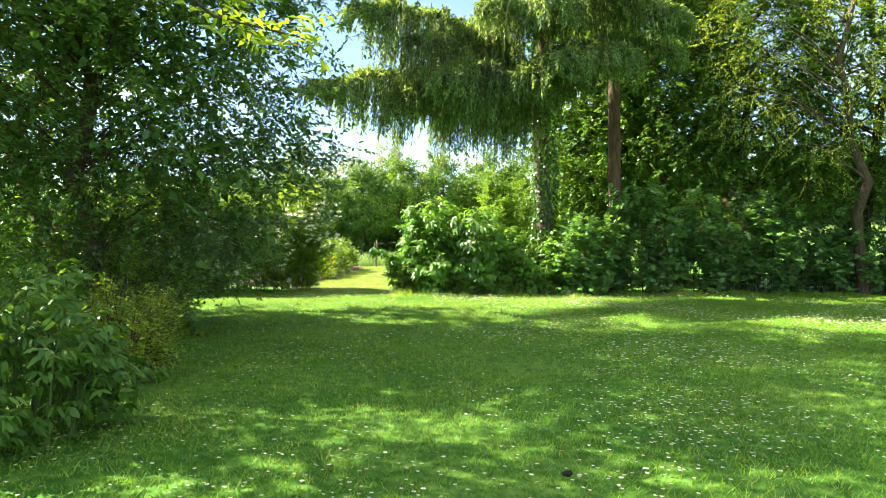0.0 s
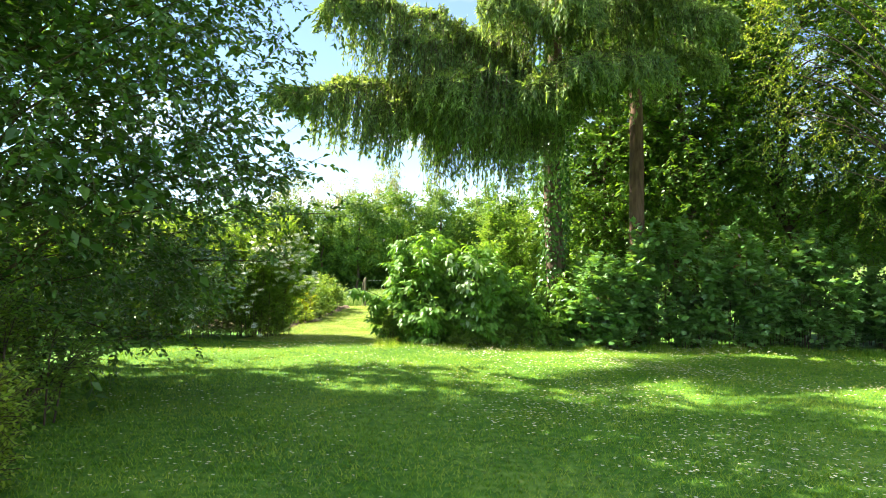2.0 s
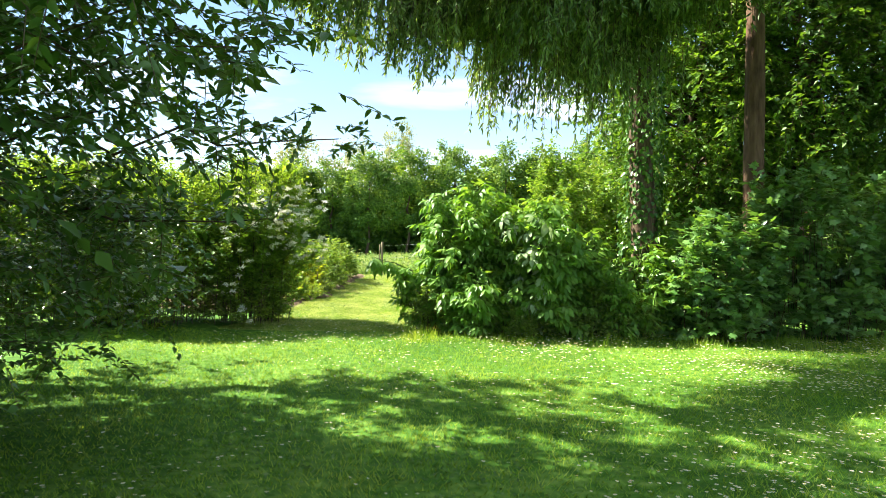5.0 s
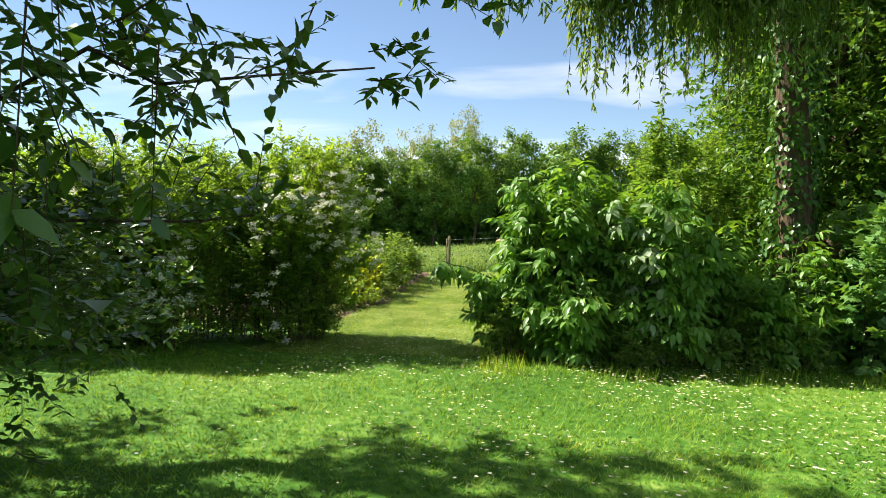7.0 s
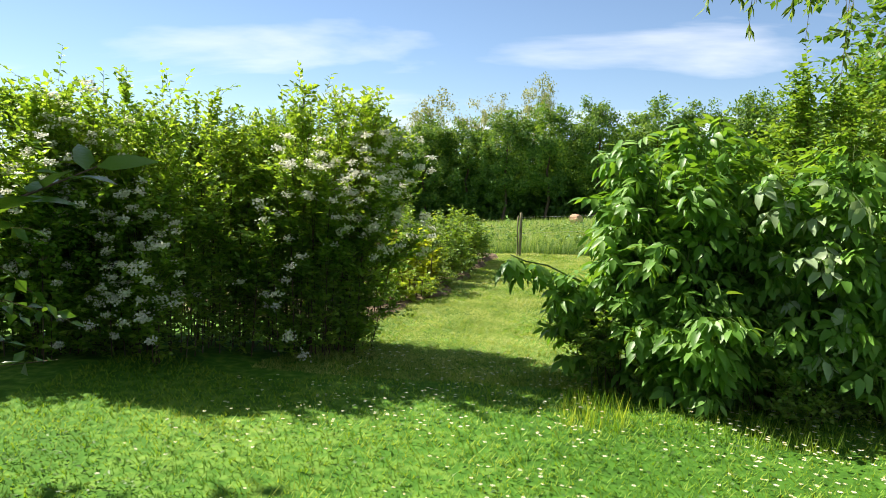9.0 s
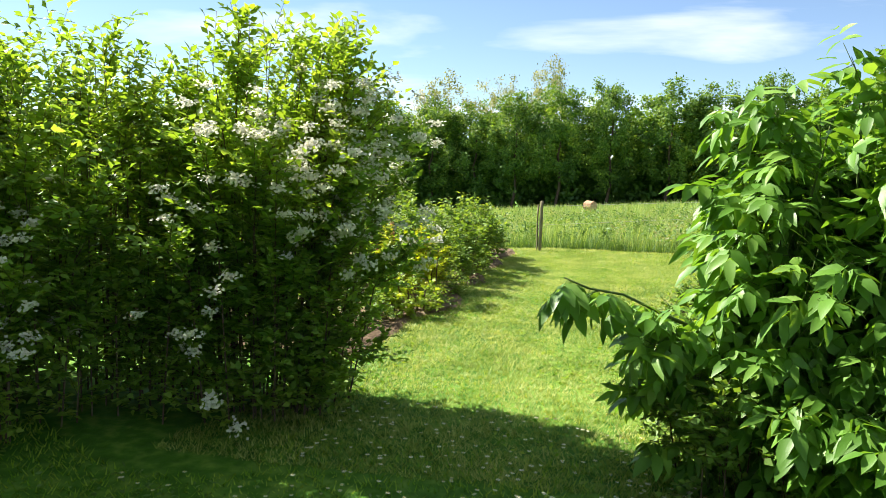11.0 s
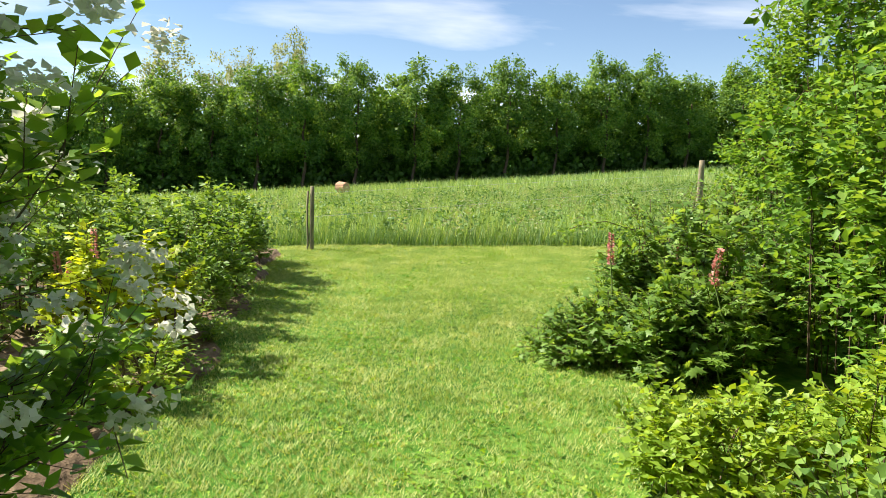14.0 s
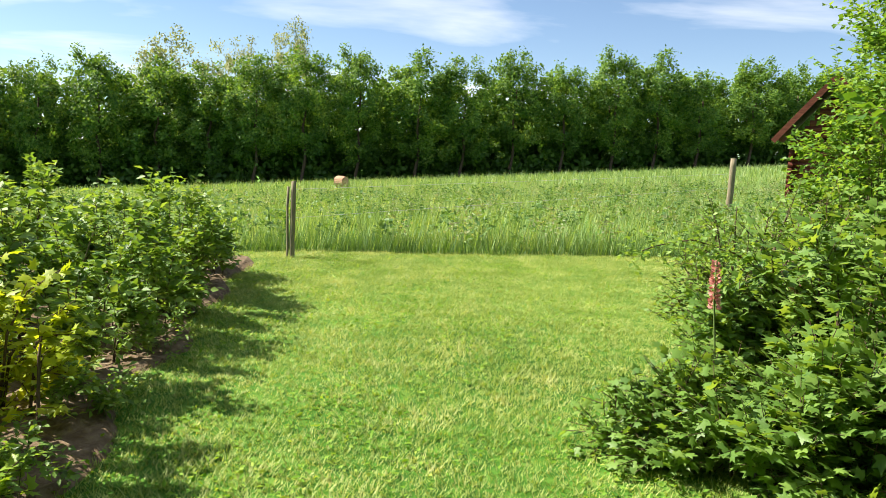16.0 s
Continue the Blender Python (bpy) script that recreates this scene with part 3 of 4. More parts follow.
# added behind the others, unseen, to fill in their shade
broad_tree("evergreen_tree", "unseen dark evergreen tree added behind the border hedge for its shade", (-9.5, 12.2), 9.5, M_EVERGREEN, (-9.2, 12.2, 5.2), (2.6, 2.4, 4.6), 260, 8, 12, 0.16, 0.085, 0.22, 13,
           twig_len=0.5, shell=0.35, clump_r=0.6, limb_r=0.03, keep=wide_sun_gaps)

# the low boughs of the evergreen that reach out beside the walk
def low_bough(start, tip, per, lift, length, seed):
    base = np.array(evergreen.location)
    g = np.random.default_rng(seed)
    line = bent(start, tip, 10, -0.05, 0.2, seed)
    bg = piece("bough", *tube(line - base, np.linspace(0.02, 0.004, 10), 7), M_BARK, evergreen, smooth=True)
    A = np.repeat(line[2:], per, 0) - base + g.normal(0, 0.06, (8 * per, 3))
    D = unit(g.standard_normal(A.shape) * [0.6, 0.6, 0.35] + [0.5, 0.1, lift])
    ln = g.uniform(0.4, 1.0, len(A)) * length
    ok_ = clear_of(A + D * ln[:, None] + base, 0.48)
    A, D, ln = A[ok_], D[ok_], ln[ok_]
    piece("bough_twigwork", *sticks(A, A + D * ln[:, None], 0.0035, 0.0015), M_BARK, bg, kind="stuff")
    P, Dl, N = along(A, D, ln, 10, g, 0.8)
    piece("bough_foliage", *ovates_of(P, Dl, N, 0.09 * g.uniform(0.65, 1.15, len(P)), 0.036), M_EVERGREEN, bg, kind="stuff")


low_bough((-5.2, 11.8, 2.3), (-1.4, 12.0, 2.26), 9, -0.05, 0.42, 4)
low_bough((-5.2, 12.2, 1.9), (-1.95, 12.15, 1.66), 10, 0.35, 0.36, 5)
low_bough((-5.4, 10.6, 2.6), (-1.7, 10.4, 2.55), 9, 0.0, 0.42, 6)
low_bough((-5.2, 11.6, 1.2), (-3.6, 12.0, 0.6), 7, -0.1, 0.35, 7)
crown(evergreen, M_EVERGREEN, (-4.1, 12.95, 1.35), (1.1, 0.6, 0.55), 56, 8, 12, 0.08, 0.04, seed=23, twig_len=0.4, shell=0.2, droop=-0.05, clump_r=0.4, limb_r=0.02, name="low_crown", gap=0.6)
crown(evergreen, M_EVERGREEN, (-5.0, 10.6, 5.4), (3.0, 2.7, 4.8), 260, 8, 10, 0.17, 0.11, seed=24, twig_len=0.6, shell=0.05, clump_r=0.9, limb_r=0.02, name="inner_crown", gap=0.9, keep=lambda C: pruned(C) & (C[:, 2] < 6.5))

ash = thing("ash_tree", (-4.9, 1.6, 0), "ash tree with light green leaves reaching over the lawn", "tree")
trunk(ash, bent((-4.9, 1.6, -0.1), (-4.7, 1.8, 7.0), 9, 0, 0.05, 15), np.linspace(0.16, 0.05, 9), M_BARK, 15)
for k, (root, tip) in enumerate([((-4.8, 1.7, 3.0), (-0.9, 4.6, 2.75)), ((-4.8, 1.7, 3.4), (-1.6, 5.2, 3.3)), ((-4.8, 1.7, 3.8), (-0.3, 5.0, 3.7))]):
    line = bent(root, tip, 10, 0.3, 0.2, 60 + k) - np.array(ash.location)
    limb = piece("limb", *tube(line, np.linspace(0.035, 0.006, 10), 7), M_BARK, ash, smooth=True)
    g = np.random.default_rng(62 + k)
    A = np.repeat(line[4:], 7, 0) + g.normal(0, 0.08, (42, 3))
    D = unit(g.standard_normal(A.shape) * [0.8, 0.8, 0.3] + [0.3, 0.3, -0.15])
    P, Dl, N = along(A, D, 0.34, 11, g, 0.9)
    piece("leaf_spray", *ovates_of(P, Dl, N, 0.09 * g.uniform(0.7, 1.2, len(P)), 0.034), M_GOLD, limb, kind="stuff")

# ---- spruce, pine and woodland on the east side ----
def needles(ob, limbs, hang, seed, name="needle_branch", side=0.85, dense=1.0):
    """Each limb carries side shoots from which needle sprays hang like curtains."""
    g = np.random.default_rng(seed)
    base = np.array(ob.location)
    for (root, tip, drop) in limbs:
        line = bent(root, tip, 12, 0.35, 0.2, int(g.integers(1e6)))
        V, F = tube(line - base, np.linspace(0.06, 0.012, 12), 6)
        limb = piece("limb", V, F, M_BARK, ob, smooth=True)
        n = int(70 * dense * np.linalg.norm(np.subtract(tip, root)))
        u = g.uniform(0.18, 1, n) ** 0.8
        A = np.stack([np.interp(u, np.linspace(0, 1, 12), line[:, k]) for k in range(3)], 1) - base
        along_ = unit(np.subtract(tip, root)[None])
        S = unit(np.cross(along_, [0, 0, 1.0]))
        w = g.uniform(-1, 1, n)
        B = A + S * (w * side * (1.15 - u * 0.7))[:, None] + along_ * 0.25 + g.normal(0, 0.06, (n, 3)) - np.array([0, 0, 0.12]) * np.abs(w)[:, None]
        length = drop * hang * g.uniform(0.4, 0.95, n) * (0.75 + 0.35 * np.sin(u * 17 + drop * 9)) * (0.45 + 0.55 * np.sin(math.pi * np.clip(u, 0, 0.97)))
        E_ = B + np.stack([g.normal(0, 0.07, n), g.normal(0, 0.07, n), -length], 1) + along_ * 0.12
        V, F = merge(sticks(A, B, 0.009, 0.005), sticks(B, E_, 0.005, 0.002))
        piece("shootwork", V, F, M_TWIG, limb, kind="stuff")
        k = 54
        s = g.uniform(0, 1, (n, k, 1))
        onside = g.uniform(0, 1, (n, k, 1)) < 0.42
        Pn = np.where(onside, A[:, None] + (B - A)[:, None] * s, B[:, None] + (E_ - B)[:, None] * s).reshape(-1, 3)
        Dn = unit(np.where(onside, (B - A)[:, None], (E_ - B)[:, None]) + g.standard_normal((n, k, 3)) * 0.45 * np.linalg.norm(E_ - B, axis=1)[:, None, None]).reshape(-1, 3)
        piece("needle_foliage", *blades_of(Pn, Dn, g.standard_normal(Pn.shape), g.uniform(0.06, 0.14, len(Pn)), 0.028), M_NEEDLE, limb, kind="stuff")


SP = (2.55, 18.35)
spruce = thing("spruce_tree", (*SP, 0), "tall spruce with an ivy-clad trunk and drooping branches", "tree")
trunk(spruce, bent((SP[0], SP[1], -0.1), (SP[0] - 0.2, SP[1], 15), 12, 0, 0.02, 3), np.linspace(0.23, 0.05, 12), M_BARK, 3)
s_limbs = [((2.4, 18.3, 5.0), (-2.5, 14.7, 4.5), 1.5), ((2.4, 18.2, 5.4), (-1.7, 15.0, 6.1), 2.2), ((2.4, 18.2, 5.6), (-0.5, 15.2, 5.5), 2.6), ((2.5, 18.2, 4.8), (0.6, 15.3, 4.6), 2.2), ((2.5, 18.2, 4.6), (-0.2, 16.2, 4.4), 2.2),
           ((2.4, 18.2, 6.2), (1.1, 15.0, 6.2), 1.6), ((2.5, 18.2, 4.3), (1.5, 16.6, 4.0), 1.6), ((2.5, 18.2, 6.4), (4.6, 14.9, 6.0), 1.3), ((2.5, 18.2, 5.4), (3.6, 15.0, 5.2), 1.2), ((2.5, 18.2, 5.0), (2.6, 14.6, 5.0), 1.1),
           ((2.5, 18.2, 6.2), (2.2, 14.6, 6.2), 1.2), ((2.5, 18.2, 7.0), (3.5, 14.7, 6.9), 1.2), ((2.5, 18.2, 4.8), (1.7, 15.0, 4.7), 1.2), ((2.5, 18.3, 5.8), (5.0, 16.4, 5.6), 1.1),
           ((2.4, 18.6, 7), (0.2, 20.4, 6.6), 1.1), ((2.4, 18.6, 9.6), (1.0, 19.8, 9.6), 1.0), ((2.4, 18.2, 4.9), (-0.9, 15.3, 4.3), 1.9), ((2.4, 18.2, 5.2), (0.1, 14.6, 4.7), 2.1)]
needles(spruce, s_limbs, 1.0, 31)


def ivy(ob, line_top, r, seed, top=5.0):
    g = np.random.default_rng(seed)
    n = 2600
    a, z = g.uniform(0, 2 * math.pi, n), g.uniform(0.2, top, n)
    rr = r + g.uniform(0.0, 0.11, n) * (0.6 + 0.8 * (np.sin(z * 3 + a) > 0))
    P = np.stack([np.cos(a) * rr, np.sin(a) * rr, z], 1)
    out = np.stack([np.cos(a), np.sin(a), np.zeros(n)], 1)
    D = unit(np.array([0, 0, -1.0]) + out * 0.4 + g.standard_normal((n, 3)) * 0.45)
    piece("ivy", *blades_of(P, D, out + g.standard_normal((n, 3)) * 0.3, 0.085 * g.uniform(0.6, 1.3, n), 0.075), M_IVY, ob, "dark glossy ivy climbing the trunk", "stuff")


ivy(spruce, None, 0.22, 5)

pine = thing("pine_tree", (4.35, 18.3, 0), "tall pine with a bare reddish-brown trunk", "tree")
trunk(pine, bent((4.35, 18.3, -0.1), (4.15, 18.5, 14), 12, 0, 0.02, 6), np.linspace(0.19, 0.06, 12), M_PINE, 6)
needles(pine, [((4.3, 18.3, 7.6), (6.4, 15.6, 7.6), 0.8), ((4.3, 18.4, 8.5), (5.2, 20.6, 8.5), 0.8), ((4.3, 18.4, 9.6), (6.2, 19.6, 9.6), 0.9)], 0.9, 33, dense=0.8)

WOODS = [((6.2, 20.6), 9.5, (6.2, 20.4, 5.6), (2.2, 1.9, 4.6)), ((8.6, 20.2), 10, (8.6, 20.2, 5.8), (2.4, 2.0, 5.0)), ((11.4, 19.4), 10, (11.2, 19.2, 5.6), (2.5, 2.2, 5.0)), ((14.2, 18.0), 9.5, (14, 17.8, 5.2), (2.6, 2.4, 4.8)),
         ((4.4, 21.4), 8.5, (4.5, 21.4, 4.8), (1.9, 1.6, 4.2)), ((5.0, 23.6), 9.5, (5, 23.4, 5.4), (2.4, 2.0, 4.8)), ((8, 24.5), 10, (8, 24.5, 5.6), (2.6, 2.4, 5.0)), ((16.0, 14.2), 9.5, (15.6, 14.2, 5.2), (2.6, 2.6, 4.8))]
for i, (pl, h, c, r) in enumerate(WOODS):
    broad_tree("woodland_tree", "dense leafy woodland tree in deep shade", pl, h, M_WOOD, c, r, 300 if i < 5 else 180, 8, 11, 0.13 if i < 5 else 0.17, 0.085 if i < 5 else 0.11, 0.16, 50 + i, shell=0.3, twig_len=0.5, clump_r=0.8, group="woodland trees", limb_r=0.04)
broad_tree("ash_tree", "broadleaved tree with sunlit yellow-green hanging twigs", (10.2, 17.6), 8.5, M_GOLD, (8.8, 16.9, 5.7), (2.9, 1.2, 2.7), 105, 8, 12, 0.075, 0.034, 0.15, 71, shell=0.5, twig_len=0.55, droop=-0.5, clump_r=0.55, limb_r=0.03)


# ---- shrub border ----
def pinnate(P, D, N, size, g):
    """Compound leaves of five leaflets: seats of all the leaflets."""
    D = unit(D)
    S = unit(np.cross(D, N))
    out = []
    for u, s in ((0.35, 1), (0.35, -1), (0.7, 1), (0.7, -1), (1.0, 0)):
        d = unit(D * (0.55 if s else 1) + S * s * 0.8 + g.standard_normal(P.shape) * 0.12 + [0, 0, -0.42])
        out.append((P + D * (size * u)[:, None], d, N + g.standard_normal(P.shape) * 0.15))
    return [np.concatenate(k) for k in zip(*out)]


def elder(label, place, size, stems, twigs, seed, leaf=0.13, mat=None, lean=(0, 0), gap=0.4, **kw):
    g = np.random.default_rng(seed + 100)

    def compound(P, D, N, L, W):
        p, d, n = pinnate(P, D, N, L * 1.15, g)
        l5 = np.tile(L, 5)
        return ovates_of(p, d, n, l5, np.tile(W, 5), 0.22)
    return shrub("elder_bush", label, "shrub", place, size, stems, twigs, 3, leaf, leaf * 0.48, mat or M_ELDER, compound, seed, 0.28, "elder bushes", M_GREENSTEM, gap=gap, droop=-0.2, lean=lean, stem_r=0.012, inner=0.2, low=0.02, **kw)


corner, cA, cD, cL, ctip = elder("elder bush with large drooping bright green compound leaves", (-0.2, 17.9), (0.95, 0.62, 2.05), 90, 13, 81)
second, dA, dD, dL, dtip = elder("elder bush with pale young leaves along the lawn", (0.85, 17.85), (0.85, 0.7, 1.9), 62, 12, 82)
elder("low green elder bush below the spruce", (2.1, 17.85), (0.8, 0.6, 1.45), 52, 11, 83, 0.11)
g = np.random.default_rng(180)
O1 = np.zeros((1, 3))
LEAVES = []
for mt in (M_ELDER, M_PALE_LEAF):
    p, d, n = pinnate(O1, np.array([[1.0, 0, -0.15]]), np.array([[0, 0, 1.0]]), np.array([0.16]), g)
    me = mesh_of("compound_leaf", *merge(sticks(O1, np.array([[0.16, 0, -0.024]]), 0.003, 0.002), ovates_of(p, d, n, np.full(5, 0.135), np.full(5, 0.074), 0.25)))
    me.materials.append(mt)
    LEAVES.append(me)


def big_leaves(ob, A, D, tl, count, me, pick, seed):
    """Large compound leaves, each its own piece, at the outer twig ends."""
    g = np.random.default_rng(seed)
    k = np.flatnonzero(pick(A + D * tl[:, None]))
    for i in g.permutation(k)[:count]:
        e = A[i] + D[i] * tl[i] * 0.8
        if not clear_of(e[None] + np.array(ob.location), 0.62)[0]:
            continue
        az = math.atan2(D[i][1], D[i][0]) + g.normal(0, 0.5)
        lf = new("compound_leaf", me)
        lf.parent = ob
        lf.matrix_basis = Matrix.Translation(e) @ Euler((g.normal(0, 0.35), 0.35 + g.normal(0, 0.3), az)).to_matrix().to_4x4() @ Matrix.Scale(g.uniform(0.75, 1.2), 4)


big_leaves(corner, cA, cD, cL, 240, LEAVES[0], lambda e: (e[:, 0] < 0.3) & ((e[:, 1] < -0.25) | (e[:, 0] < -0.45) | (e[:, 2] > 1.6)), 181)
big_leaves(second, dA, dD, dL, 150, LEAVES[0], lambda e: e[:, 1] < -0.3, 182)
big_leaves(second, dA, dD, dL, 34, LEAVES[1], lambda e: (e[:, 1] < -0.4) & (np.abs(e[:, 0] + 0.35) < 0.3), 183)
# the bough of the corner elder that leans into the gap
lean_line = bent((-0.55, 18.0, 0.5), (-1.72, 17.75, 1.12), 8, 0.1, 0.1, 5) - np.array(corner.location)
piece("leaning_stem", *tube(lean_line, np.linspace(0.014, 0.005, 8), 7), M_GREENSTEM, corner, smooth=True)
for i in range(34):
    u = g.uniform(0.35, 1)
    e = np.array([np.interp(u, np.linspace(0, 1, 8), lean_line[:, k]) for k in range(3)])
    lf = new("compound_leaf", LEAVES[0])
    lf.parent = corner
    lf.matrix_basis = Matrix.Translation(e) @ Euler((g.normal(0, 0.3), 0.4 + g.normal(0, 0.3), math.pi + g.uniform(-1.7, 1.7))).to_matrix().to_4x4() @ Matrix.Scale(g.uniform(0.75, 1.15), 4)

for i, (x, y, rx, h) in enumerate([(-0.55, 17.75, 0.6, 0.75), (0.6, 17.45, 0.7, 0.6), (-0.7, 18.6, 0.5, 0.7), (1.8, 17.5, 0.7, 0.6)]):
    shrub("honeysuckle_bush", "small-leaved undergrowth beneath the elder", "shrub", (x, y), (rx, 0.45, h), 46, 14, 9, 0.05, 0.038, M_BRAMBLE, blades_of, 170 + i, 0.22, "undergrowth", stem_r=0.005)
MAPLES = [((3.5, 17.55), (0.95, 0.75, 1.75), 46, 84), ((4.8, 17.8), (0.9, 0.7, 2.75), 54, 85), ((6.3, 17.95), (1.0, 0.75, 2.35), 50, 86), ((8.0, 18.0), (1.1, 0.8, 2.55), 54, 87), ((9.8, 18.0), (1.0, 0.8, 1.9), 44, 88), ((11.6, 17.6), (1.1, 0.9, 2.4), 44, 89)]
for pl, sz, st, sd in MAPLES:
    shrub("maple_bush", "dense maple bush with lobed dark green leaves", "shrub", pl, sz, int(st * 1.2), 11, 8, 0.14, 0.145, M_MAPLE, lobed_of, sd, 0.3, "maple bushes", droop=-0.15, inner=0.1, low=0.0, zmin=0.05, foot_w=0.8, stem_r=0.007)


# ---- blossoming hedge ----
def blossom(ob, A, D, tl, pick, per, size, seed, mat=None, name="blossom"):
    """Flat heads of small white flowers at the ends of twigs."""
    g = np.random.default_rng(seed)
    k = np.flatnonzero(pick(A, g))
    C = np.repeat(A[k] + D[k] * (tl[k][:, None] + 0.03) + [0.06, -0.1, 0.03], per, 0) + g.normal(0, size * 0.32, (len(k) * per, 3)) * [1, 1, 0.55]
    piece(name, *blades_of(C, g.standard_normal(C.shape) * [1, 1, 0.4], unit(np.repeat(D[k], per, 0) + g.standard_normal(C.shape) * 0.5 + [0, -0.3, 0.5]), size * 0.3, size * 0.27), mat or M_PETAL, ob, "white flower heads", "stuff")


HEDGE = [((-6.05, 18.05), (0.85, 0.8, 2.3), 60, 187, (0, 0)), ((-3.95, 18.55), (1.08, 0.85, 2.55), 130, 182, (0.3, 0)), ((-5.3, 18.2), (1.3, 0.95, 2.5), 130, 184, (0, 0)), ((-6.8, 17.9), (1.35, 0.95, 2.5), 115, 186, (0, 0)), ((-8.4, 17.4), (1.3, 0.95, 2.4), 110, 188, (0, 0)), ((-10, 16.8), (1.1, 0.9, 2.4), 60, 190, (0, 0))]
for pl, sz, st, sd, ln in HEDGE:
    ob, A, D, tl, tip = shrub("spiraea_bush", "arching hedge bush with small leaves and white blossom", "shrub", pl, sz, int(st * 0.72) if sd < 188 else st // 2, 28, 12, 0.068 if sd < 186 else 0.085, 0.042 if sd < 186 else 0.055, M_HEDGE, blades_of, sd, 0.3, "blossoming hedge", lean=ln, droop=0.1, stem_r=0.007, foot_w=0.85 if sd > 182 else 0.5, zmin=0.08, inner=0.05, low=0.02, top_mat=M_HEDGE_TOP, zpow=0.65, fresh_from=0.64, gap=0.6)
    if sd > 182:
        crown(ob, M_HEDGE, (pl[0] + ln[0] * 0.6, pl[1], 1.3), (sz[0] * 0.95, 0.72, 1.12), 55, 8, 11, 0.07, 0.044, seed=sd + 400, twig_len=0.32, shell=0.7, droop=0.1, clump_r=0.42, limb_r=0.015, name="leafy_mass", gap=0.95)
    blossom(ob, A, D, tl, lambda a, g, s=sd: g.uniform(0, 1, len(a)) < np.where((a[:, 0] > 0.5) & (a[:, 2] > 0.95) & (a[:, 2] < 2.0) & (s == 182), 0.42, np.where(a[:, 1] < -0.45, 0.28 if s < 186 else 0.1, 0.0)), 44, 0.085, sd)

# ---- plants at the near side of the lawn ----
elder("leafy elder bush at the edge of the lawn in shade", (-3.35, 5.5), (0.85, 1.1, 1.15), 50, 9, 96, 0.1, M_WOOD)
shrub("fern_bush", "yellow-green feathery bush beside the lawn", "shrub", (-3.4, 7.4), (0.7, 0.8, 0.9), 50, 16, 10, 0.06, 0.025, M_GOLD, blades_of, 97, 0.28)
shrub("laurel_bush", "low dark bush under the evergreen tree", "shrub", (-4.6, 9.6), (1.3, 1.3, 1.3), 60, 14, 9, 0.08, 0.04, M_HEDGE, blades_of, 98, 0.3)
shrub("laurel_bush", "low dark bush under the evergreen tree", "shrub", (-6.4, 12.6), (1.5, 1.3, 1.4), 50, 14, 9, 0.08, 0.04, M_HEDGE, blades_of, 99, 0.3)
shrub("laurel_bush", "low dark bush under the evergreen tree", "shrub", (-5.9, 7.4), (1.4, 1.5, 1.6), 50, 14, 9, 0.09, 0.045, M_HEDGE, blades_of, 100, 0.3)

# ---- berry beds ----
g = np.random.default_rng(77)
bx, by = np.meshgrid(np.linspace(-6.6, -3.15, 40), np.linspace(19.8, 29.3, 90))
edge = ((bx < -3.3) & (bx > -6.5) & (by > 19.95) & (by < 29.15)) * 1
bz = 0.012 + 0.05 * g.uniform(0, 1, bx.shape) * edge + 0.03 * np.sin(by * 2.2) * np.sin(bx * 3) * edge - 0.05 * (1 - edge)
bx = bx - 0.35 * np.clip((22.3 - by) / 1.5, 0, 1) + 0.1 * np.sin(by * 3.1) * (bx > -3.6)
q = (np.arange(89)[:, None] * 40 + np.arange(39)[None]).ravel()
tagged(piece("soil_bed", np.stack([bx, by, bz], -1).reshape(-1, 3), np.concatenate([np.stack([q, q + 1, q + 41], 1), np.stack([q, q + 41, q + 40], 1)]), M_SOIL), "dry brown crumbly soil of a planting bed", "soil", kind="structure")
for i, (x, y, rx, h) in enumerate([(-4.0, 24.3, 0.7, 1.15), (-3.95, 25.5, 0.7, 1.2), (-3.9, 26.7, 0.68, 1.12), (-3.85, 27.8, 0.6, 1.0), (-5.4, 23.6, 0.8, 1.3), (-5.4, 25.2, 0.8, 1.25), (-5.3, 26.9, 0.8, 1.2)]):
    shrub("raspberry_bush", "upright raspberry canes with grey-green leaves in a row", "shrub", (x, y), (rx, 0.72, h), 34, 12, 8, 0.085, 0.056, M_BERRY, blades_of, 110 + i, 0.24, "raspberry row", stem_r=0.007)
shrub("currant_bush", "currant bush with bright yellow-green leaves", "shrub", (-3.95, 22.95), (0.52, 0.55, 0.92), 26, 12, 7, 0.085, 0.075, M_CURRANT, lobed_of, 120, 0.2)
shrub("currant_bush", "small light green currant plant at the bed corner", "shrub", (-3.75, 21.95), (0.42, 0.4, 0.5), 20, 10, 7, 0.07, 0.05, M_GOLD, lobed_of, 121, 0.16)

for i, (x, y) in enumerate([(-3.5, 22.4), (-3.45, 23.4), (-3.4, 24.6), (-3.45, 25.9), (-4.6, 21.4), (-4.2, 20.8), (-5.2, 21.9), (-3.9, 21.3)]):
    shrub("bed_weed", "low green weeds on the edge of the soil bed", "weeds", (x, y), (0.26, 0.3, 0.26 + 0.05 * (i % 3)), 16, 8, 6, 0.05, 0.028, M_BERRY if i % 2 else M_BRAMBLE, blades_of, 320 + i, 0.12, "bed weeds", M_GREENSTEM, stem_r=0.003)

# ---- east side of the path ----
shrub("bramble_bush", "sprawling bramble with dark toothed leaves", "shrub", (1.1, 23.0), (1.05, 0.9, 1.15), 66, 14, 8, 0.1, 0.075, M_BRAMBLE, lobed_of, 130, 0.28)
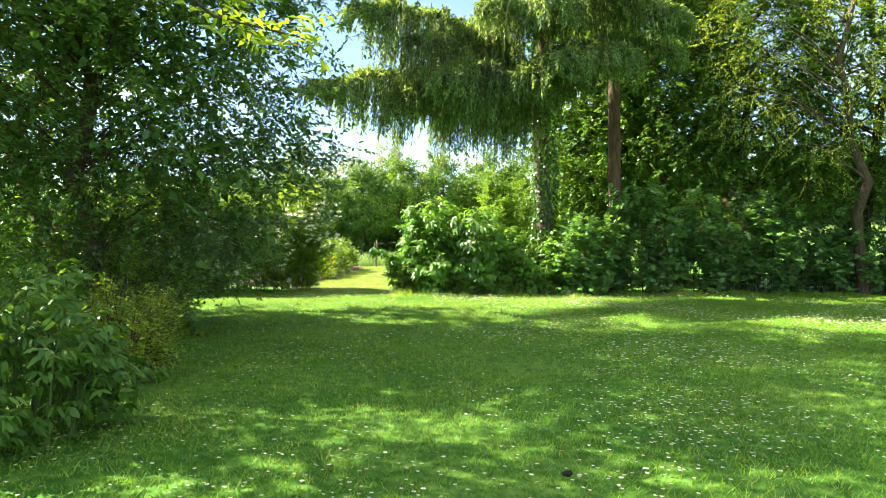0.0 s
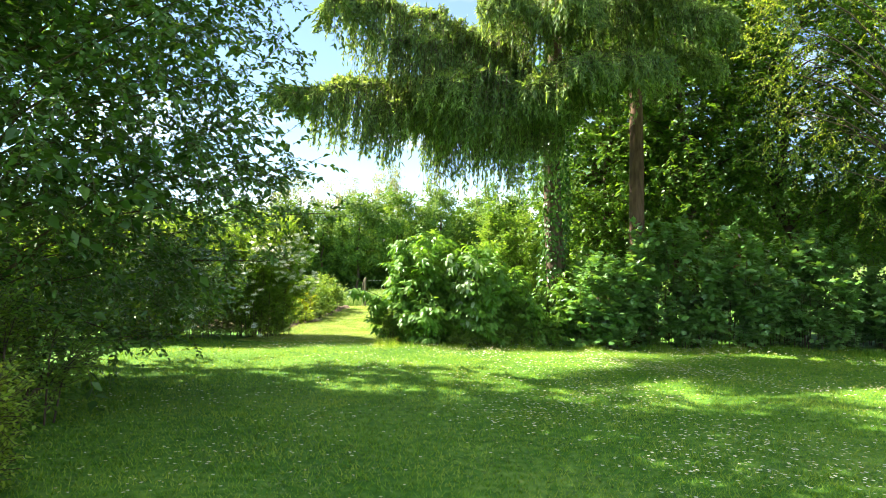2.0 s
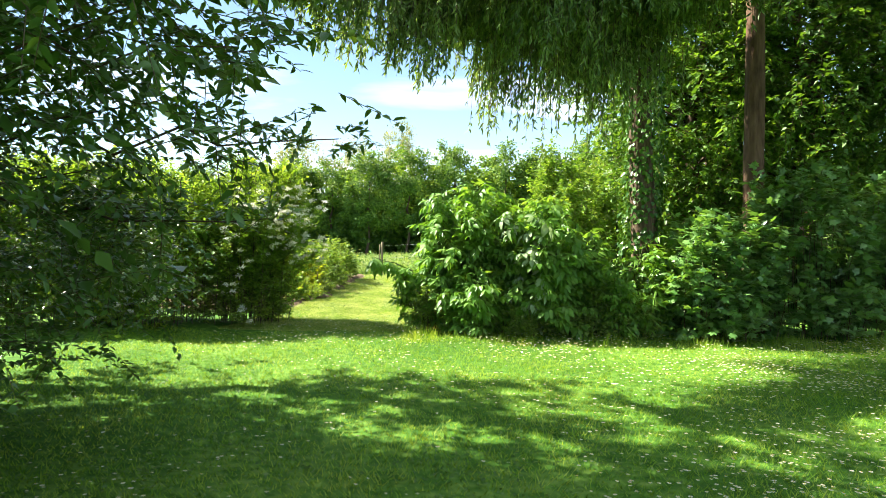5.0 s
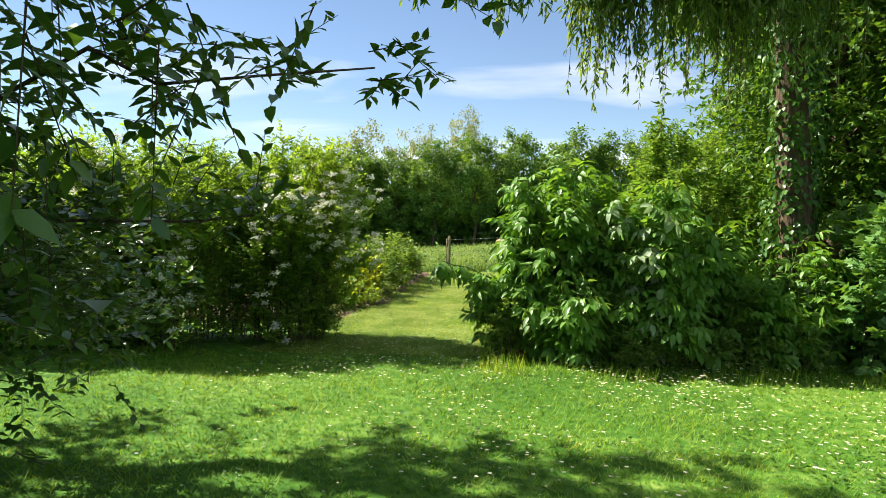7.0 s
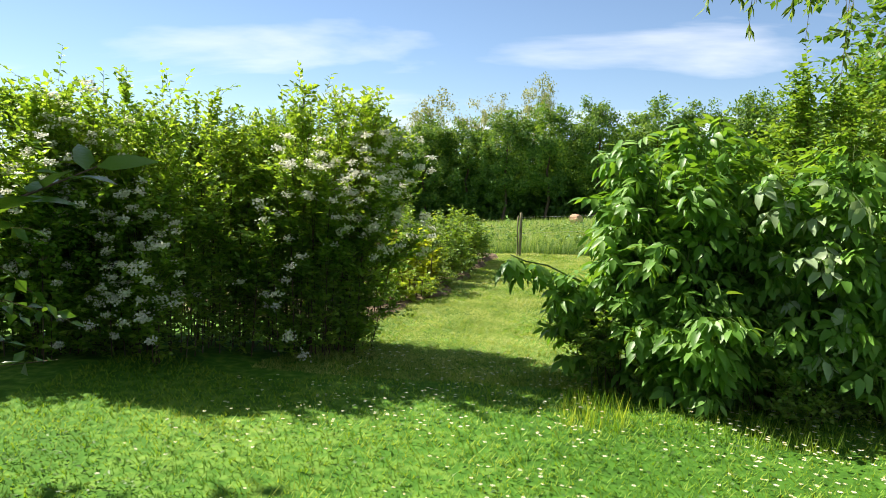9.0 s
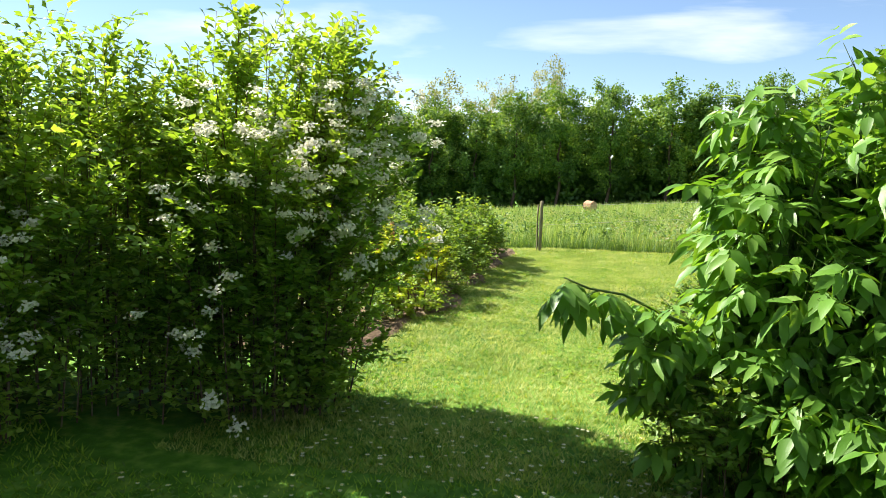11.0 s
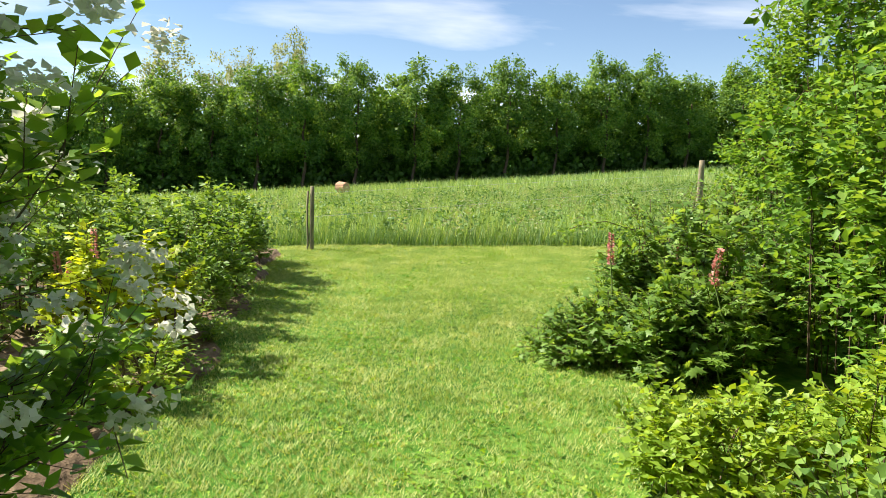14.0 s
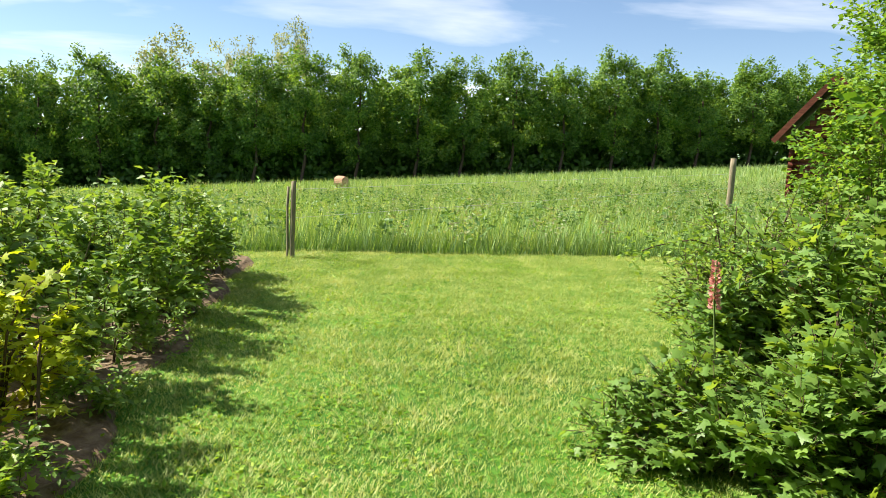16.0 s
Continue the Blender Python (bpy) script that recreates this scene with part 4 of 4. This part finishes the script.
shrub("bramble_bush", "lower bramble spreading over the grass edge", "shrub", (0.35, 22.25), (0.72, 0.55, 0.62), 46, 13, 8, 0.09, 0.065, M_BRAMBLE, lobed_of, 131, 0.25)
shrub("bramble_bush", "low bramble shoots creeping out over the mown grass", "shrub", (0.02, 22.65), (0.62, 0.45, 0.4), 36, 12, 8, 0.075, 0.055, M_BRAMBLE, lobed_of, 137, 0.24)
shrub("bramble_bush", "bramble mound filling the edge of the grass", "shrub", (0.75, 23.35), (0.6, 0.55, 0.7), 36, 13, 8, 0.085, 0.06, M_BRAMBLE, lobed_of, 138, 0.26)
for i, (x, y, rx, h) in enumerate([(-0.35, 20.3, 0.5, 0.42), (0.45, 19.9, 0.6, 0.8), (0.3, 19.2, 0.6, 1.15)]):
    shrub("hop_bush", "light green plants with rounded leaves beside the path", "shrub", (x, y), (rx, 0.5, h), 40, 12, 8, 0.055, 0.045, M_GOLD, blades_of, 190 + i, 0.2, "hop plants", stem_r=0.005)
shrub("hazel_bush", "tall leafy hazel bush above the brambles", "shrub", (1.7, 21.3), (1.0, 1.1, 3.1), 90, 22, 10, 0.08, 0.06, M_HAZEL, blades_of, 133, 0.32, stem_r=0.006)
shrub("hazel_bush", "tall light green hazel bush in the sun", "shrub", (4.35, 26.2), (1.35, 1.3, 4.5), 130, 26, 10, 0.08, 0.06, M_HAZEL, blades_of, 134, 0.38, stem_r=0.006)
shrub("hazel_bush", "tall leafy hazel bush above the brambles", "shrub", (3.3, 24.0), (0.9, 0.9, 2.3), 60, 16, 9, 0.09, 0.065, M_WOOD, blades_of, 136, 0.32)
shrub("rose_bush", "green rose bush at the end of the brambles", "shrub", (1.6, 24.9), (0.9, 0.8, 1.3), 50, 13, 8, 0.06, 0.04, M_BERRY, blades_of, 135, 0.28)


cane_home = thing("rose_cane", (1.0, 23.6, 0), "arching rose cane with small leaves over the grass", "shrub")
cane = bent((0.0, 0.0, 0.6), (-1.25, -0.2, 0.98), 10, 0.22, 0.08, 8)
piece("cane", *tube(np.concatenate([[(0.1, 0.05, 0.0)], cane]), np.linspace(0.009, 0.003, 11), 6), M_TWIG, cane_home, smooth=True)
g = np.random.default_rng(88)
RA = np.repeat(cane[3:], 7, 0) + g.normal(0, 0.03, (49, 3))
RD = unit(g.standard_normal(RA.shape) * [0.6, 0.7, 0.5])
P, Dl, N = along(RA, RD, 0.16, 8, g)
piece("leaf_spray", *blades_of(P, Dl, N, 0.042, 0.026), M_BRAMBLE, cane_home, kind="stuff")


def lupin(x, y, h, seed):
    g = np.random.default_rng(seed)
    ob = thing("lupin", (x, y, ground_z(x, y)), "lupin with a tall salmon-pink flower spike", "flower", "lupins")
    line = bent((0, 0, 0), (g.normal(0, 0.04), g.normal(0, 0.04), h), 6, 0, 0.1, seed)
    piece("stem", *tube(line, np.linspace(0.008, 0.004, 6), 6), M_GREENSTEM, ob, smooth=True)
    n = 130
    u = g.uniform(0.74, 1.0, n)
    a = g.uniform(0, 6.283, n)
    r = 0.012 + 0.012 * (1 - u) / 0.26
    P = np.stack([np.interp(u, np.linspace(0, 1, 6), line[:, k]) for k in range(3)], 1)
    O = np.stack([np.cos(a), np.sin(a), np.full(n, 0.35)], 1)
    piece("flower_spike", *blades_of(P + O * r[:, None] * 0.5, O, g.standard_normal((n, 3)), 0.026 + 0.02 * (1 - u), 0.02), M_PINK, ob, "salmon-pink flower spike")
    for j in range(9):
        az, rad = g.uniform(0, 6.283), g.uniform(0.12, 0.24)
        c = np.array([math.cos(az) * rad, math.sin(az) * rad, h * g.uniform(0.15, 0.5)])
        b = np.arange(8) * 0.785
        Dl = np.stack([np.cos(b), np.sin(b), np.full(8, 0.15)], 1)
        piece("leaf", *merge(sticks(np.array([[0, 0, c[2] * 0.5]]), c[None], 0.003, 0.002), blades_of(np.tile(c, (8, 1)), Dl, np.tile([0, 0, 1.0], (8, 1)), 0.09, 0.022)), M_BRAMBLE, ob)


for i, (x, y, h) in enumerate([(0.42, 21.72, 1.02), (0.02, 22.75, 1.02), (0.95, 23.6, 0.95), (-4.25, 23.45, 0.95), (-4.4, 23.3, 0.7), (-4.55, 23.5, 0.75), (0.6, 22.0, 0.6)]):
    lupin(x, y, h, 140 + i)

# ---- fence, cabin, bale ----
def fence_post(x, y, h, r):
    z = ground_z(x, y)
    ob = thing("fence_post", (x, y, z), "weathered round wooden fence post in the grass", "post", "fence posts")
    g = np.random.default_rng(int(abs(x * 10)))
    line = bent((0, 0, -0.1), (0.015, 0, h), 8, 0, 0.02, 2)
    piece("shaft", *tube(line, [r * 1.05, r, r, r * .98, r, r * .97, r * .96, r * .93], 12, 0.03, 4), M_POST, ob, smooth=False)
    return ob


p1 = fence_post(-2.70, 29.55, 1.08, 0.036)
piece("stay", *tube(bent((-0.075, 0.02, -0.1), (-0.06, 0.02, 1.0), 5, 0, 0.02, 3), [0.018] * 5, 8), M_POST, p1, "thin second stake")
fence_post(9.2, 39.0, 1.7, 0.09)
for k, z in enumerate((0.95, 0.55)):
    w = tagged(piece("fence_wire", *sticks(np.array([[-2.7, 29.55, z]]), np.array([[9.2, 39.0, z + ground_z(9.2, 39) + 0.3]]), 0.003, 0.003), M_WIRE), "thin wire strung between the fence posts", "wire")

CX, CY = 15.95, 44.2
cz = ground_z(CX, CY)
cabin = thing("log_cabin", (CX, CY, cz - 0.02), "small red-brown log cabin with a board roof", "cabin")
cabin.rotation_euler = (0, 0, radians(-36))
WALL, HALF, LENG = 2.42, 1.12, 4.2
for k in range(11):
    z = 0.12 + k * 0.21
    for (a, b) in (((-HALF - 0.25, 0, z), (HALF + 0.25, 0, z)), ((-HALF - 0.25, LENG, z), (HALF + 0.25, LENG, z)), ((-HALF, -0.25, z + 0.1), (-HALF, LENG + 0.25, z + 0.1)), ((HALF, -0.25, z + 0.1), (HALF, LENG + 0.25, z + 0.1))):
        piece("log", *tube(bent(a, b, 6, 0, 0.01, k), [0.115] * 6, 10, 0.02, k), M_LOG, cabin, smooth=True)
for k in range(7):
    w = (HALF - 0.05) * (1 - k / 7)
    for y in (0, LENG):
        piece("log", *tube(bent((-w, y, WALL + 0.1 + k * 0.21), (w, y, WALL + 0.1 + k * 0.21), 5, 0, 0.01, k), [0.115] * 5, 10, 0.02, k), M_LOG, cabin, smooth=True)
for side in (-1, 1):
    for k in range(12):
        bm = bmesh.new()
        bmesh.ops.create_cube(bm, size=1, matrix=Matrix.LocRotScale((side * 0.95, -0.6 + k * 0.46, WALL + 1.05 + (k % 2) * 0.012), Euler((0, side * radians(51), 0)), (2.95, 0.45, 0.04)))
        bmesh.ops.bevel(bm, geom=list(bm.edges), offset=0.008, segments=1, affect="EDGES")
        part("roof_board", bm, M_ROOF, cabin)
    bm = bmesh.new()
    bmesh.ops.create_cube(bm, size=1, matrix=Matrix.LocRotScale((side * 0.97, -0.84, WALL + 0.97), Euler((0, side * radians(51), 0)), (3.0, 0.035, 0.2)))
    part("barge_board", bm, M_LOG, cabin)

bale = thing("hay_bale", (-1.9, 66, ground_z(-1.9, 66)), "pale weathered hay bale lying in the tall grass", "bale")
bale.scale = (0.72, 0.72, 0.72)
bm = bmesh.new()
bmesh.ops.create_cone(bm, cap_ends=True, segments=20, radius1=0.55, radius2=0.52, depth=1.0, matrix=Matrix.Translation((0, 0, 0.75)) @ Euler((radians(90), 0, radians(50))).to_matrix().to_4x4())
bmesh.ops.bevel(bm, geom=list(bm.edges), offset=0.06, segments=2, affect="EDGES")
for v in bm.verts:
    v.co += v.co.normalized() * noise.noise(v.co * 4) * 0.07
part("straw", bm, M_STRAW, bale)

clod = thing("earth_clod", (0.78, 4.52, 0.0), "small dark clod of earth lying on the lawn", "clod")
clod.scale = (0.6, 0.6, 0.6)
bm = bmesh.new()
bmesh.ops.create_icosphere(bm, subdivisions=2, radius=0.05, matrix=Matrix.Translation((0, 0, 0.03)) @ Matrix.Diagonal((1.2, 0.8, 0.7, 1)))
for v in bm.verts:
    v.co += v.co.normalized() * noise.noise(v.co * 30) * 0.015
part("lump", bm, M_DARK_SOIL, clod)

# ---- daisies ----
def flowers(name, label, x0, x1, y0, y1, count, size, seed, keep, rise=0.055):
    g = np.random.default_rng(seed)
    x, y = g.uniform(x0, x1, count), g.uniform(y0, y1, count)
    k = keep(x, y, g)
    x, y = x[k], y[k]
    C = np.stack([x, y, ground_zs(x, y) + rise * g.uniform(0.6, 1.3, len(x))], 1)
    tilt = unit(np.array([-0.3, 0.1, 1.0]) + g.standard_normal((len(x), 3)) * 0.25)
    P = np.repeat(C, 8, 0)
    b = np.tile(np.arange(8) * 0.785, len(x)) + np.repeat(g.uniform(0, 6, len(x)), 8)
    D = np.stack([np.cos(b), np.sin(b), np.full(len(b), 0.1)], 1)
    ob = thing(name, (0, 0, 0), label, "flowers", kind="stuff")
    sz = np.repeat(size * g.uniform(0.75, 1.2, len(x)), 8)
    piece("petal_mass", *blades_of(P, D, np.repeat(tilt, 8, 0), sz * 0.55, sz * 0.32, 0.05), M_PETAL, ob, kind="stuff")
    n = len(x)
    ring = np.stack([C + [0, 0, 0.002]] * 6 + [C + [0, 0, 0.006]], 1)
    ang = np.arange(6) * 1.0472
    ring[:, :6, 0] += np.cos(ang) * size * 0.14
    ring[:, :6, 1] += np.sin(ang) * size * 0.14
    i = np.arange(n)[:, None] * 7
    piece("flower_core", ring.reshape(-1, 3), np.concatenate([i + [k, (k + 1) % 6, 6] for k in range(6)]), M_YOLK, ob, kind="stuff")


def drifts(x, y, g):
    d = 0.5 + 0.5 * np.sin(x * 1.3 + 1.1 * np.sin(y * 0.9)) * np.sin(y * 1.15 + 0.8 * np.sin(x * 1.7) + 1)
    side = np.clip((x + 3.5) / 5, 0.25, 1)
    return g.uniform(0, 1, len(x)) < d ** 2 * side + 0.02


flowers("daisy_drift", "scattered drifts of small white lawn daisies", -4, 9, 3.5, 17.3, 26000, 0.029, 150, drifts)
flowers("daisy_drift", "small white flowers in the shade of the gap", -3.2, -0.9, 16.0, 18.6, 700, 0.028, 151, lambda x, y, g: g.uniform(0, 1, len(x)) < 0.5)

flowers("daisy_drift", "bright drift of daisies in the sunlit lawn", 0.8, 5.0, 13.0, 16.6, 1100, 0.03, 152, lambda x, y, g: g.uniform(0, 1, len(x)) < np.exp(-((x - 2.4) / 1.3) ** 2 - ((y - 14.3 - 0.2 * np.sin(x * 3)) / 0.75) ** 2) + 0.1)

# ---- far tree line ----
def far_mesh(seed, mat, radii, n, size):
    g = np.random.default_rng(seed)
    v = unit(g.standard_normal((140, 3)))
    v = v * (np.abs(v) ** 2.6).sum(1, keepdims=True) ** (-1 / 2.6)
    C = v * np.array(radii) * (g.uniform(0.45, 1, 140) ** 0.5 * (1 + 0.12 * np.sin(v[:, 0] * 6 + seed) + g.normal(0, 0.07, 140)))[:, None]
    k = g.integers(0, 140, n)
    P = C[k] + g.normal(0, 0.31, (n, 3))
    D = unit(v[k] * 0.5 + g.standard_normal((n, 3)))
    me = mesh_of("crown", *blades_of(P, D, unit(v[k] + g.standard_normal((n, 3)) * 0.5 + [0, 0, 0.6]), size * g.uniform(0.6, 1.3, n), size * 0.7))
    me.materials.append(mat)
    return me


CROWNS = [far_mesh(200 + i, M_FAR, (2.9, 2.6, 5.3), 9500, 0.3) for i in range(5)]
BACK = [far_mesh(230 + i, M_FAR, (2.9, 2.6, 5.3), 2400, 0.6) for i in range(2)]
PALE = [far_mesh(210 + i, M_FAR_PALE, (3.3, 3.0, 5.2), 5500, 0.27) for i in range(2)]
UNDER = [far_mesh(220 + i, M_WOOD, (4.2, 2.2, 2.9), 1500, 0.75) for i in range(2)]
stem_v, stem_f = tube(bent((0, 0, -0.3), (0.2, 0, 8.0), 8, 0, 0.2, 9), np.linspace(0.2, 0.07, 8), 7)
FAR_STEM = mesh_of("trunk", stem_v, stem_f, True)
FAR_STEM.materials.append(M_BARK)


def far_tree(x, y, top, crown_me, label, spin, width=1.0):
    z = ground_z(x, y)
    ob = thing("field_tree", (x, y, z), label, "tree", "tree line")
    st = new("trunk", FAR_STEM)
    st.parent = ob
    h = top - z
    st.scale = (1, 1, h / 11)
    cr_ = new("crown", crown_me)
    cr_.parent = ob
    cr_.location = (0, 0, h - 5.3 * h / 13)
    cr_.scale = (width, width, h / 13)
    cr_.rotation_euler = (0, 0, spin)
    tagged(cr_, kind="stuff")


g = np.random.default_rng(300)
tops = [(-75, 10), (-68, 9.5), (-62, 11), (-56, 10), (-50, 9.2), (-44.5, 10.2), (-39, 9.6), (-33, 9.2), (-27, 10.2), (-21.5, 9.6), (-16, 9.4), (-11, 10.4), (-5.9, 11.4), (-0.2, 11.7), (6.2, 11.2), (11.2, 11.3), (17.1, 12.4), (23, 11.6), (28.8, 13.2), (33.6, 12.8), (38.5, 11.3), (45.7, 13.2),
        (51, 12.8), (57, 13.4), (63, 13), (70, 13.6), (78, 14), (86, 14)]
for i, (x, top) in enumerate(tops):
    far_tree(x, 100 + g.uniform(-1.5, 1.5), top, CROWNS[i % 5], "leafy green field tree in a dense row", g.uniform(0, 6), g.uniform(1.0, 1.22))
for i, x in enumerate(np.arange(-84, 92, 6.3)):
    far_tree(x + g.uniform(-1, 1), 105, 9.6 + 0.045 * x + g.uniform(-0.6, 0.6), BACK[i % 2], "leafy green field tree in the second row", g.uniform(0, 6), 1.15)
for i, (x, top, w) in enumerate([(-21.5, 13.2, 1.3), (-14.6, 13.4, 1.0), (-8.4, 15.2, 1.0)]):
    far_tree(x, 109, top, PALE[i % 2], "tall pale green poplar behind the tree row", g.uniform(0, 6), w)
for i, x in enumerate(np.arange(-84, 92, 6.0)):
    ob = thing("field_bush", (x, 106.5, ground_z(x, 106.5)), "tall dark bush closing the tree line", "shrub", "undergrowth")
    cr_ = new("foliage", UNDER[i % 2])
    cr_.parent, cr_.location, cr_.scale = ob, (0, 0, 3.4), (1.1, 0.8, 1.7)
    tagged(cr_, kind="stuff")
for i, x in enumerate(np.arange(-84, 92, 5.2)):
    y = 102.3 + g.uniform(-0.6, 0.8)
    z = ground_z(x, y)
    ob = thing("field_bush", (x, y, z), "dark undergrowth bush beneath the field trees", "shrub", "undergrowth")
    cr_ = new("foliage", UNDER[i % 2])
    cr_.parent, cr_.location, cr_.rotation_euler = ob, (0, 0, 1.9), (0, 0, g.uniform(-0.4, 0.4))
    tagged(cr_, kind="stuff")
